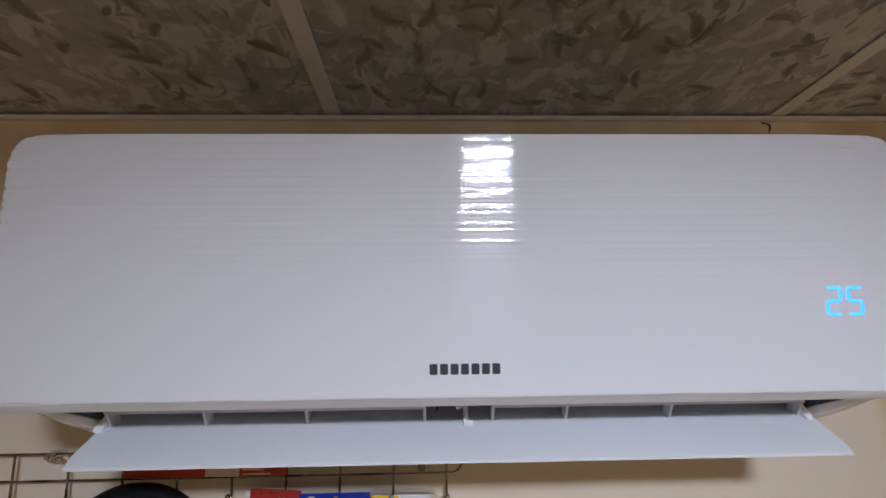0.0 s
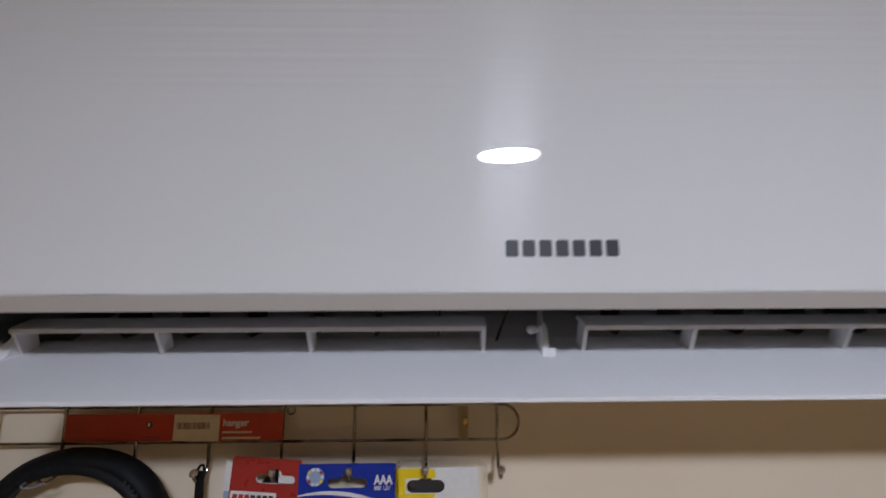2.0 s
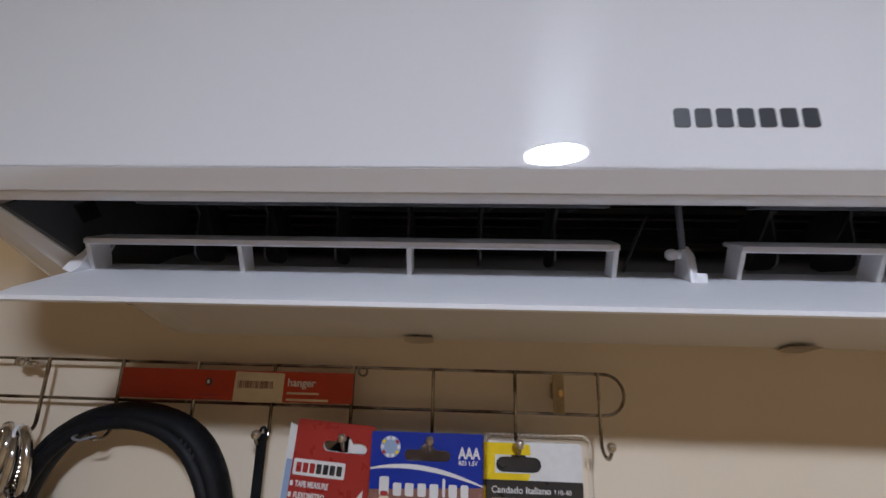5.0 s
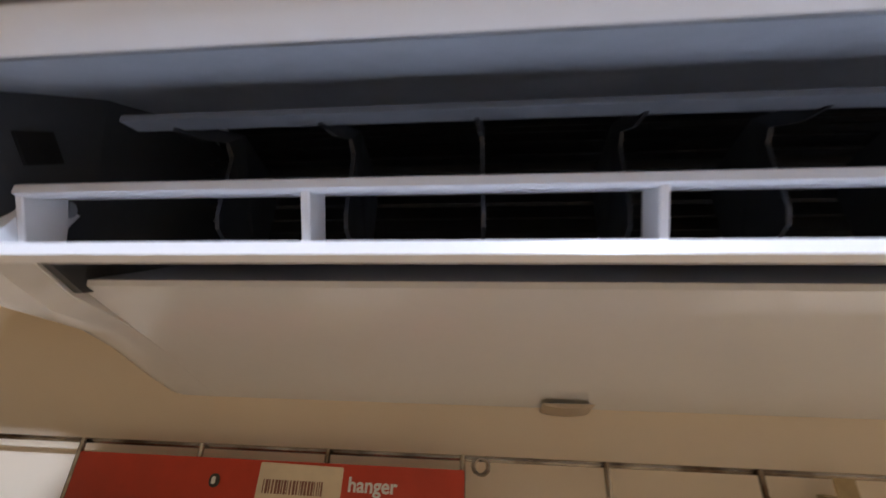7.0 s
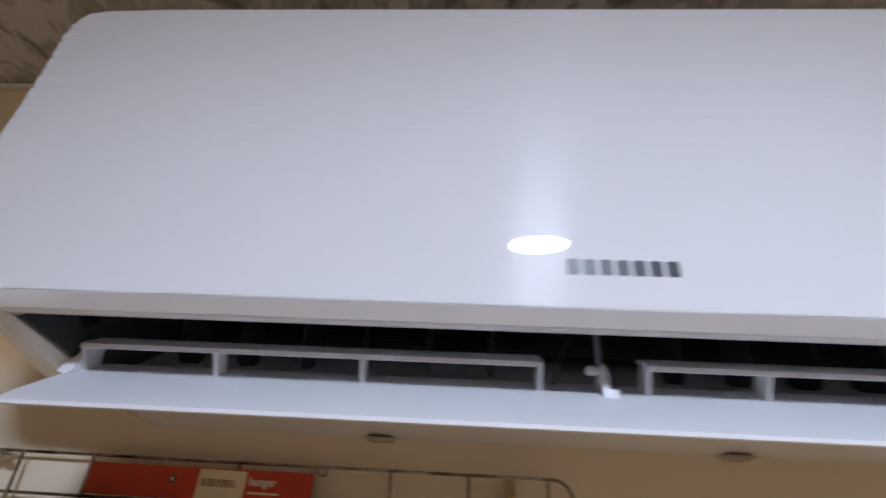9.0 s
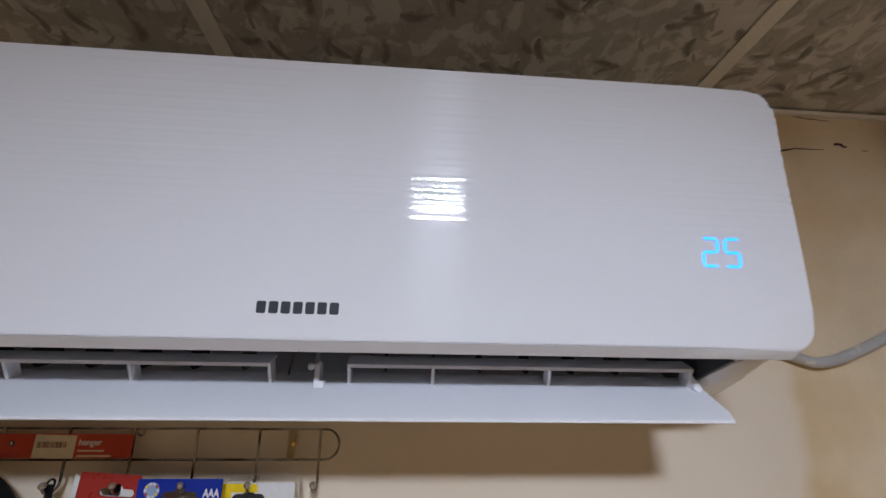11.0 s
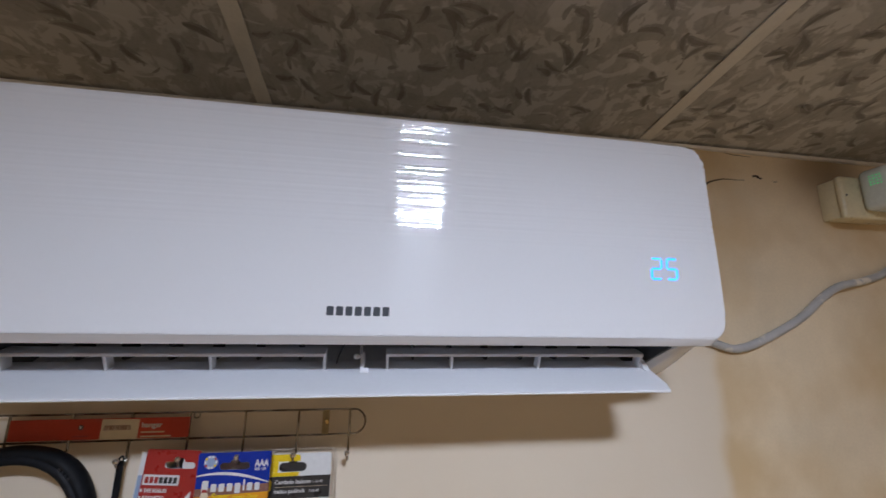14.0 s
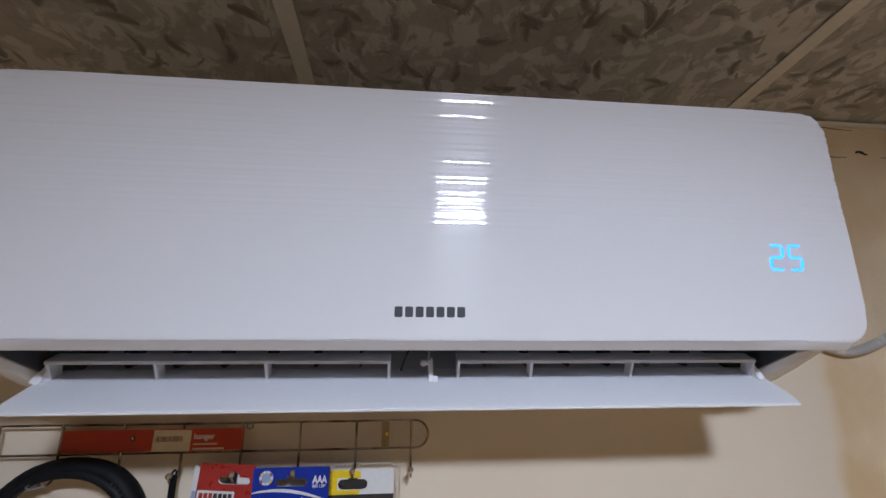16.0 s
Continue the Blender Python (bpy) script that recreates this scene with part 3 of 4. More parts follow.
box(0.0060, 0.0120, -0.1330, -0.1270, 2.0812, 2.0868, 0.0008, 2, br)
part("bracket", br, LOUVER, louver, "small white pivot bracket", smooth=True)
br = tube([(-0.0010, -0.1240, 2.0985), (0.0065, -0.1240, 2.0985)], 0.0025, 10)
ball((-0.0015, -0.1240, 2.0985), 0.0034, br)
part("pin", br, LOUVER, louver, smooth=True)
bm = prism([(-0.1285, 2.1010), (-0.1255, 2.1010), (-0.1265, 2.1440), (-0.1295, 2.1440)], 0.0020, 0.0048, bevel=0.0006)
part("arm", bm, LINK, ac, "grey louver arm")
part("lead", tube(spline([(-0.0240, -0.112, 2.090), (-0.021, -0.116, 2.100), (-0.015, -0.116, 2.113), (-0.008, -0.114, 2.124)]), 0.0009, 6), VANE, ac, smooth=True)

# taupe crescents along the foot of the casing stand in for shaded notches
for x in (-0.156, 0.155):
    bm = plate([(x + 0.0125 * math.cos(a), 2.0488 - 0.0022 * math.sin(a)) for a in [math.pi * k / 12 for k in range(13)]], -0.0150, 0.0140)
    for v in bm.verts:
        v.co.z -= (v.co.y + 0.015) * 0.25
    part("notch_shade", bm, NOTCH_TAN, ac, "small taupe crescent standing in for a shaded notch", smooth=True)

# dark maker's mark, kept as seven plain blocks, and the lit temperature
for k in range(7):
    x = -0.0295 + 0.00895 * k
    z0, z1 = 2.1405, 2.1495
    bm = plate(rounded(x, x + 0.0068, z0, z1, 0.0012, 3), panel_y(2.144) - 0.0004, 0.0006)
    part("mark", bm, PRINT, panel)


def segment(x0, z0, x1, z1, w):
    """A bar of the display with pointed ends."""
    d = Vector((x1 - x0, z1 - z0)).normalized()
    n = Vector((-d.y, d.x)) * w / 2
    a, b = Vector((x0, z0)) + d * w * 0.7, Vector((x1, z1)) - d * w * 0.7
    pts = [Vector((x0, z0)) + d * w * 0.15, a - n, b - n, Vector((x1, z1)) - d * w * 0.15, b + n, a + n]
    return [(p.x, p.y) for p in pts]


SEGS = {"a": ((0, 1), (1, 1)), "b": ((1, 1), (1, 0.5)), "c": ((1, 0.5), (1, 0)), "d": ((0, 0), (1, 0)), "e": ((0, 0), (0, 0.5)), "f": ((0, 0.5), (0, 1)), "g": ((0, 0.5), (1, 0.5))}
for x, lit in ((0.3258, "abged"), (0.3452, "afgcd")):
    digit = bmesh.new()
    for s in lit:
        (u0, v0), (u1, v1) = SEGS[s]
        lean = 0.0016
        pts = segment(x + u0 * 0.0125 + v0 * lean, 2.1875 + v0 * 0.0235, x + u1 * 0.0125 + v1 * lean, 2.1875 + v1 * 0.0235, 0.0023)
        y = panel_y(2.2)
        plate(pts, y - 0.0006, 0.0012, digit)
    for v in digit.verts:
        v.co.y += panel_y(v.co.z) - panel_y(2.2)
    part("digit", digit, DIGIT, panel, "lit blue display digit")

# ---------------------------------------------------------------- the wire hook rack and what hangs on it
RACK_Y = -0.014
rack = thing("hook_rack", (-0.4, 0, 2.0), "chromed wire hook rack with ball-ended hooks, partly rusted", "wall rack")
loop = []
for k in range(13):
    a = radians(-90 + 180 * k / 12)
    loop.append((-0.0060 + 0.0155 * math.cos(a), RACK_Y, 2.0075 + 0.0155 * math.sin(a)))
for k in range(13):
    a = radians(90 + 180 * k / 12)
    loop.append((-0.790 + 0.0155 * math.cos(a), RACK_Y, 2.0075 + 0.0155 * math.sin(a)))
part("rail", tube(loop, 0.0013, 8, closed=True), CHROME, rack, smooth=True)
for k in range(12):
    x = -0.0110 - 0.0655 * k
    pts = [(x, RACK_Y - 0.0025, 2.0245), (x, RACK_Y - 0.0025, 1.978)] + [
        (x, -0.0265 + 0.010 * math.cos(a), 1.9730 - 0.0085 * math.sin(a)) for a in [math.pi * j / 8 for j in range(9)]]
    hook = part("hook", tube(pts, 0.0014, 8), CHROME, rack, smooth=True)
    part("ball_end", ball((x, -0.0372, 1.9745), 0.0035), STEEL, hook, smooth=True)
TAPE = material("yellowed_tape", (0.44, 0.33, 0.17), 0.35, vary=0.3, scale=80)
br = box(-0.0465, -0.0375, -0.0152, -0.0140, 1.9920, 2.0225, 0.0004)
br = box(-0.0450, -0.0385, -0.0142, 0.0, 2.0020, 2.0140, 0.0005, 2, br)
strap = part("strap", br, TAPE, rack, "yellowed mounting strap")
part("screw", ball((-0.0405, -0.0156, 2.0080), 0.0026, None, (1, 0.5, 1.3)), BRASS, strap, smooth=True)
br = box(-0.5010, -0.4870, -0.0175, 0.0, 2.0165, 2.0235, 0.0015)
strap = part("strap", br, STEEL, rack, "bright mounting clip", smooth=True)
part("screw", ball((-0.4900, -0.0205, 2.0205), 0.0042, None, (1, 0.7, 1)), STEEL, strap, smooth=True)
part("plug_end", ball((-0.4790, -0.0215, 2.0195), 0.0030, None, (1.6, 0.8, 1)), STEEL, strap, smooth=True)
bm = bmesh.new()
for k in range(3):
    ring_pts = [(-0.1995 + 0.0035 * math.cos(a) + 0.0005 * k, -0.0185 - 0.0011 * k, 2.0205 + 0.0035 * math.sin(a)) for a in [2 * math.pi * j / 14 for j in range(14)]]
    bm = tube(ring_pts, 0.0007, 6, bm, closed=True)
part("eyelet", bm, CHROME, rack, "bright coiled eyelet", smooth=True)


def card(outline, holes, y, thick=0.0006):
    """A sheet with real punched holes; outline and holes are (x, z) loops."""
    bm = bmesh.new()
    edges = []
    for loop in [outline] + holes:
        vs = [bm.verts.new((x, y, z)) for x, z in loop]
        edges += [bm.edges.new((vs[i], vs[(i + 1) % len(vs)])) for i in range(len(vs))]
    bmesh.ops.triangle_fill(bm, edges=edges, use_beauty=True, use_dissolve=False)
    ext = bmesh.ops.extrude_face_region(bm, geom=list(bm.faces))["geom"]
    for v in [g for g in ext if isinstance(g, bmesh.types.BMVert)]:
        v.co.y += thick
    return bm


def turned(loop, cx, cz, deg):
    a = radians(deg)
    return [(cx + (x - cx) * math.cos(a) - (z - cz) * math.sin(a), cz + (x - cx) * math.sin(a) + (z - cz) * math.cos(a)) for x, z in loop]


def bars(rows, y, mat, parent, name="print_line", turn=None):
    """Lines of unreadable print as plain bars: (x0, x1, z, height)."""
    for x0, x1, z, h in rows:
        loop = rounded(x0, x1, z - h / 2, z + h / 2, h * 0.2, 2)
        if turn:
            loop = turned(loop, *turn)
        part(name, plate(loop, y, 0.0002), mat, parent)


# red cardboard header of the rack
head = thing("header_card", (-0.31, RACK_Y, 2.0), "red cardboard header card with a buff price sticker", "card", shift=(0.002, 0, -0.0105))
HY = -0.0192
part("sheet", card(rounded(-0.4030, -0.2085, 2.0055, 2.0290, 0.0008, 2), [], HY), RED, head)
sticker = part("sticker", plate(turned(rounded(-0.3065, -0.2655, 2.0052, 2.0280, 0.0006, 2), -0.288, 2.015, -1.0), HY - 0.0003, 0.0002), STICKER, head, "buff price sticker with a bar code")
rb = random.Random(3)
x = -0.3035
while x < -0.2745:
    w = rb.choice((0.0004, 0.0007, 0.0011))
    part("bar", plate([(x, 2.0155), (x + w, 2.0155), (x + w, 2.0212), (x, 2.0212)], HY - 0.0005, 0.0002), DUSK, sticker)
    x += w + rb.choice((0.0004, 0.0006, 0.0009))
bars([(-0.304, -0.273, 2.0125, 0.0012), (-0.304, -0.283, 2.0090, 0.0010)], HY - 0.0005, STICKER, sticker)
words("hanger", 0.0085, WHITE, (-0.2625, HY - 0.0002, 2.0180), head, bold=0.0002)
bars([(-0.2625, -0.236, 2.0125, 0.0016), (-0.2625, -0.228, 2.0075, 0.0018)], HY - 0.0002, STICKER, head)
part("emblem", plate(rounded(-0.3310, -0.3255, 2.0165, 2.0225, 0.0026, 4), HY - 0.0002, 0.0001), CHARCOAL, head)
part("emblem", plate(rounded(-0.3296, -0.3276, 2.0180, 2.0212, 0.0008, 3), HY - 0.0004, 0.0001), WHITE, head)
bars([(-0.336, -0.319, 2.0095, 0.0014), (-0.335, -0.320, 2.0062, 0.0012)], HY - 0.0002, CRIMSON, head)


def cz(px, pz):
    """Places on the three cards, in view pixels (about a quarter millimetre each) from the battery card's upper left
    corner.
    """
    return -0.190 + px * 0.000234, 1.989 - pz * 0.00024


def crd(points):
    return [cz(*p) for p in points]


def slot(px, pz, w=145, h=32):
    """Punched hanging slot: a round-ended slit with a raised middle."""
    x0, z1 = cz(px - w / 2, pz - h / 2)
    x1, z0 = cz(px + w / 2, pz + h / 2)
    xm, r = (x0 + x1) / 2, (z1 - z0) / 2
    out = [(x0 + r + r * math.cos(a), z0 + r + r * math.sin(a)) for a in [radians(90 + 180 * k / 6) for k in range(7)]]
    out += [(x1 - r + r * math.cos(a), z0 + r + r * math.sin(a)) for a in [radians(-90 + 180 * k / 6) for k in range(7)]]
    out += [(xm + 0.0055, z1), (xm + 0.0045, z1 + 0.0022), (xm + 0.002, z1 + 0.0042), (xm - 0.002, z1 + 0.0042), (xm - 0.0045, z1 + 0.0022), (xm - 0.0055, z1)]
    return out


# tape measure on a crimson card, with its white backing
TY = -0.0300
tape = thing("tape_measure_pack", (-0.22, TY, 1.98), "tape measure hanging in a crimson and white card", "tape measure", shift=(0.0035, 0, -0.0105))
LEAN = (-0.2105, 1.986, -4.0)
part("backing", card(turned(rounded(-0.2545, -0.2075, 1.848, 1.9915, 0.002, 3), *LEAN), [turned(slot(-83, 52), *LEAN)], TY + 0.0024), WHITE, tape, "white backing sheet")
part("backing_panel", plate(turned(rounded(-0.2535, -0.2400, 1.850, 1.9640, 0.001, 2), *LEAN), TY + 0.0020, 0.0002), PALEBLUE, tape, "pale blue printed panel")
sheet = part("sheet", card(turned(rounded(-0.2480, -0.1880, 1.850, 1.9935, 0.002, 3), *LEAN), [turned(slot(-83, 52), *LEAN)], TY), CRIMSON, tape)
lab = part("brand_label", plate(turned(rounded(*[v for v in (cz(-242, 0)[0], cz(-73, 0)[0], cz(0, 144)[1], cz(0, 97)[1])], 0.0012, 3), *LEAN), TY - 0.0003, 0.0002), WHITE, tape)
for k in range(7):
    a, b = cz(-232 + 22 * k, 0)[0], cz(-232 + 22 * k + 17, 0)[0]
    part("mark", plate(turned(rounded(a, b, cz(0, 135)[1], cz(0, 107)[1], 0.0005, 2), *LEAN), TY - 0.0005, 0.0002), CRIMSON if k < 3 else CHARCOAL, lab)


def words_turned(text, size, mat, px, pz, y, parent, **kw):
    (x, z), = turned([cz(px, pz)], *LEAN)
    return words(text, size, mat, (x, y, z), parent, turn=-LEAN[2], **kw)


words_turned("TAPE MEASURE", 0.0056, WHITE, -228, 176, TY - 0.0003, tape, stretch=0.66, bold=0.0002)
words_turned("FLEXOMETRO", 0.0056, WHITE, -228, 208, TY - 0.0003, tape, stretch=0.66, bold=0.0002)
bars([(*[cz(p, 0)[0] for p in (-245, -235)], cz(0, 168)[1], 0.0035), (*[cz(p, 0)[0] for p in (-246, -236)], cz(0, 200)[1], 0.0035),
      (*[cz(p, 0)[0] for p in (-255, -70)], cz(0, 222)[1], 0.0004)], TY - 0.0003, WHITE, tape, turn=LEAN)
x0, z0 = cz(-262, 277)
part("emblem", card(turned(rounded(x0, x0 + 0.0105, z0, z0 + 0.0115, 0.0012, 3), *LEAN), [turned(rounded(x0 + 0.0007, x0 + 0.0098, z0 + 0.0007, z0 + 0.0108, 0.0008, 3), *LEAN)], TY - 0.0003, 0.0002), WHITE, tape)
bars([(x0 + 0.0025, x0 + 0.0085, z0 + 0.0030, 0.0018), (x0 + 0.0045, x0 + 0.0065, z0 + 0.0075, 0.0022)], TY - 0.0003, WHITE, tape, turn=LEAN)
part("band", plate(turned(crd([(-8, 165), (-8, 215), (-150, 420), (-200, 420)]), *LEAN), TY - 0.0003, 0.0002), WHITE, tape, "white diagonal band")
part("band", plate(turned(crd([(-8, 215), (-8, 420), (-150, 420)]), *LEAN), TY - 0.0003, 0.0002), GREY, tape, "grey diagonal band")
case = box(-0.240, -0.200, TY - 0.024, TY - 0.0006, 1.862, 1.9055, 0.006, 3)
case = part("tape_case", case, CHARCOAL, tape, "black tape measure case", smooth=True)
part("case_trim", box(-0.236, -0.206, TY - 0.0250, TY - 0.0238, 1.868, 1.900, 0.0005), YELLOW, case)

# battery card
BY = -0.0325
bat = thing("battery_pack", (-0.148, BY, 1.98), "blue and amber card of four slim batteries", "battery pack", shift=(0.004, 0, -0.0098))
part("sheet", card(rounded(cz(0, 0)[0], cz(357, 0)[0], 1.855, cz(0, 0)[1], 0.0012, 3), [slot(180, 66)], BY), BLUE, bat)
arch = [(357 * k / 12, 105 - 20 * math.sin(math.pi * (k / 12) ** 0.9) + 40 * (k / 12) ** 2) for k in range(13)]
amber = [(0, 200)] + [(357 * k / 10, 200 - 12 * k / 10) for k in range(1, 11)] + [(357, 555), (0, 555)]
part("middle_band", plate(crd([(0, 165), (357, 150), (357, 190), (0, 202)]), BY - 0.00025, 0.0002), DUSK, bat, "brown shaded band")
part("lower_panel", plate(crd(amber), BY - 0.0003, 0.0002), AMBER, bat, "amber lower panel")
part("swoosh", plate(crd(arch + [(x, z + 12 * math.sin(math.pi * (0.06 + 0.9 * x / 357)) + 2) for x, z in arch[::-1]]), BY - 0.0004, 0.0002), WHITE, bat, "white swoosh")
for k, (w, h, d) in enumerate(((30, 52, 0), (26, 36, 0), (27, 36, 0), (26, 36, 0), (27, 46, 10), (9, 52, 0), (26, 36, 0), (24, 36, 0))):
    px = 32 + sum((36, 30, 32, 30, 32, 12, 30, 28)[:k]) + 7.5 * k
    a, b = cz(px, 0)[0], cz(px + w, 0)[0]
    lo, hi = cz(0, 180 + d)[1], cz(0, 180 + d - h)[1]
    part("mark", plate(rounded(a, b, lo, hi, 0.0011, 2), BY - 0.0006, 0.0002), WHITE, bat, "white maker's mark block")
words("Super", 0.0088, YELLOW, (*[v for v in (cz(80, 0)[0], BY - 0.0006, cz(0, 212)[1])],), bat, shear=0.2, bold=0.0002)
words("Heavy Duty", 0.0060, YELLOW, (cz(182, 0)[0], BY - 0.0006, cz(0, 214)[1]), bat, shear=0.1, bold=0.0001)
bars([(cz(120, 0)[0], cz(228, 0)[0], cz(0, 232)[1], 0.0032)], BY - 0.0006, WHITE, bat)
words("AAA", 0.0105, WHITE, (cz(279, 0)[0], BY - 0.0003, cz(0, 70)[1]), bat, bold=0.0004, stretch=0.74)
words("R03 1.5V", 0.0044, WHITE, (cz(279, 0)[0], BY - 0.0003, cz(0, 89)[1]), bat, bold=0.0001, stretch=0.85)
ex, ez = cz(62, 44)
part("emblem", plate(rounded(ex - 0.0075, ex + 0.0075, ez - 0.0075, ez + 0.0075, 0.0074, 7), BY - 0.0003, 0.0002), PALEBLUE, bat, "round emblem")
for k in range(10):
    a = 2 * math.pi * k / 10
    part("emblem_tooth", plate(turned(rounded(ex + 0.0050, ex + 0.0073, ez - 0.0013, ez + 0.0013, 0.0005, 2), ex, ez, 36 * k), BY - 0.0005, 0.0002), (WHITE, CRIMSON, WHITE, WHITE, YELLOW)[k % 5], bat)
ex, ez = cz(48, 196)
part("seal", plate(rounded(ex - 0.0042, ex + 0.0042, ez - 0.0060, ez + 0.0044, 0.0040, 5), BY - 0.0006, 0.0002), STICKER, bat, "small oval seal")
part("seal_crown", plate(rounded(ex - 0.0028, ex + 0.0028, ez + 0.0035, ez + 0.0068, 0.0012, 3), BY - 0.0007, 0.0002), CRIMSON, bat)
for k in range(4):
    bx = cz(83 + 49 * k, 0)[0]
    cell = bmesh.new()
    bmesh.ops.create_cone(cell, cap_ends=True, segments=20, radius1=0.0051, radius2=0.0051, depth=0.044, matrix=pose(bx, BY - 0.0062, 1.8870))
    bmesh.ops.bevel(cell, geom=[e for e in cell.edges if abs(e.verts[0].co.z - e.verts[1].co.z) < 1e-6], offset=0.0007, segments=2, affect="EDGES")
    cell = part("battery", cell, BLUE, bat, "slim blue battery", smooth=True)
    cap = bmesh.new()
    bmesh.ops.create_cone(cap, cap_ends=True, segments=14, radius1=0.0018, radius2=0.0017, depth=0.0016, matrix=pose(bx, BY - 0.0062, 1.9098))
    part("terminal", cap, STEEL, cell, smooth=True)
    part("battery_mark", plate(rounded(bx - 0.0022, bx + 0.0022, 1.884, 1.9035, 0.0005, 2), BY - 0.0114, 0.0003), CHARCOAL, cell)
edge = rounded(cz(50, 0)[0], cz(290, 0)[0], 1.858, cz(0, 268)[1], 0.004, 4)
part("blister_rim", tube([(x, BY - 0.0006, z) for x, z in edge], 0.0012, 6, closed=True), BLISTER, bat, smooth=True)

# padlock card under a clear blister
PY = -0.0300
lock = thing("padlock_pack", (-0.07, PY, 1.98), "padlock on a yellow, white and black card in clear blister", "padlock", shift=(0.0035, 0, -0.0085))
part("sheet", card(rounded(cz(345, 0)[0], cz(668, 0)[0], 1.852, cz(0, 25)[1], 0.003, 4), [slot(470, 90, 142, 44)], PY), WHITE, lock)
bm = plate(crd([(346, 28), (480, 28), (505, 33), (508, 62), (500, 62), (440, 62), (346, 62)]), PY - 0.0003, 0.0002)
plate(crd([(346, 62.5), (396, 62.5), (396, 113.5), (346, 113.5)]), PY - 0.0003, 0.0002, bm)
plate(crd([(346, 114), (506, 114), (500, 132.5), (346, 132.5)]), PY - 0.0003, 0.0002, bm)
part("corner_panel", bm, YELLOW, lock, "yellow corner panel")
# added sheet: the shade seen through the slot, put into black
part("slot_shade_sheet", plate(crd([(372, 48), (568, 48), (568, 128), (372, 128)]), PY + 0.0030, 0.0006), CHARCOAL, lock, "added black sheet that darkens the slot")
part("title_band", plate(crd([(346, 133), (667, 133), (667, 238), (346, 238)]), PY - 0.0003, 0.0002), CHARCOAL, lock, "black title band")
words("Candado Italiano", 0.0063, WHITE, (cz(384, 0)[0], PY - 0.0006, cz(0, 168)[1]), lock, bold=0.0001)
words("110-40", 0.0045, WHITE, (cz(576, 0)[0], PY - 0.0006, cz(0, 168)[1]), lock)
words("Italian padlock", 0.0063, WHITE, (cz(384, 0)[0], PY - 0.0006, cz(0, 211)[1]), lock, bold=0.0001)
words("110-40", 0.0045, WHITE, (cz(560, 0)[0], PY - 0.0006, cz(0, 211)[1]), lock)
bars([(cz(386, 0)[0], cz(654, 0)[0], cz(0, 183)[1], 0.0003)], PY - 0.0006, STICKER, lock)
words("40mm", 0.0058, GREY, (cz(596, 0)[0], PY - 0.0003, cz(0, 268)[1]), lock)
part("seal", plate(rounded(cz(334, 0)[0], cz(366, 0)[0], cz(0, 203)[1], cz(0, 143)[1], 0.0036, 5), PY - 0.0005, 0.0002), YELLOW, lock)
part("swirl", plate(crd([(346, 252), (500, 238), (490, 275), (430, 330), (346, 390)]), PY - 0.0003, 0.0002), YELLOW, lock, "yellow swirl")
part("swirl", plate(crd([(520, 300), (580, 275), (667, 268), (667, 560), (440, 560), (450, 430)]), PY - 0.0003, 0.0002), YELLOW, lock, "yellow swirl")
ex, ez = cz(628, 320)
part("emblem", plate(rounded(ex - 0.0065, ex + 0.0065, ez - 0.0072, ez + 0.0072, 0.0063, 6), PY - 0.0005, 0.0002), CHARCOAL, lock, "round black emblem")
part("emblem", plate(rounded(ex - 0.0030, ex + 0.0030, ez - 0.0034, ez + 0.0026, 0.0012, 3), PY - 0.0007, 0.0002), YELLOW, lock)
sx, sz = cz(503, 0)[0], 1.9075
arc = [(sx - 0.0115, PY - 0.010, 1.880)] + [(sx + 0.0115 * math.cos(a), PY - 0.010, sz - 0.004 + 0.0115 * math.sin(a)) for a in [math.pi - math.pi * k / 12 for k in range(13)]] + [(sx + 0.0115, PY - 0.010, 1.880)]
part("shackle", tube(arc, 0.0032, 10), STEEL, lock, "bright steel shackle", smooth=True)
part("lock_body", box(sx - 0.019, sx + 0.019, PY - 0.017, PY - 0.003, 1.856, 1.884, 0.002, 2), BRASS, lock, "brass padlock body", smooth=True)
outer = rounded(cz(362, 0)[0], cz(690, 0)[0], 1.846, cz(0, 6)[1], 0.006, 5)
part("blister", tube([(x, PY - 0.0012, z) for x, z in outer], 0.0020, 8, closed=True), BLISTER, lock, "clear moulded blister edge", smooth=True)
for k in range(16):
    bx = cz(372 + 19.5 * k, 0)[0]
    part("blister_stud", ball((bx, PY - 0.0022, cz(0, 2)[1]), 0.0011), BLISTER, lock)

# black rubber ring over two hooks
ringthing = thing("rubber_ring", (-0.374, -0.03, 1.9), "thick black rubber ring hanging over the hooks", "rubber ring", shift=(-0.001, 0, -0.009))
RC = (-0.3745, 1.9155)


def hoop(r, y, thick, flat, wob=0.0015):
    n = 56
    return tube([(RC[0] + (r + wob * math.sin(3 * a + y * 90)) * math.cos(a), y, RC[1] + (r + wob * math.sin(3 * a)) * math.sin(a)) for a in [2 * math.pi * k / n for k in range(n)]],
                thick, 14, closed=True, flat=flat)


part("outer_band", hoop(0.0803, -0.0300, 0.0084, 1.4), RUBBER, ringthing, smooth=True)
part("inner_band", hoop(0.0748, -0.0385, 0.0050, 1.0, 0.001), material("bluish_black_rubber", (0.007, 0.008, 0.011), 0.6, spec=0.25, vary=0.3, scale=40, bump=0.4, bump_scale=260), ringthing, "slightly paler, bluer inner band", smooth=True)
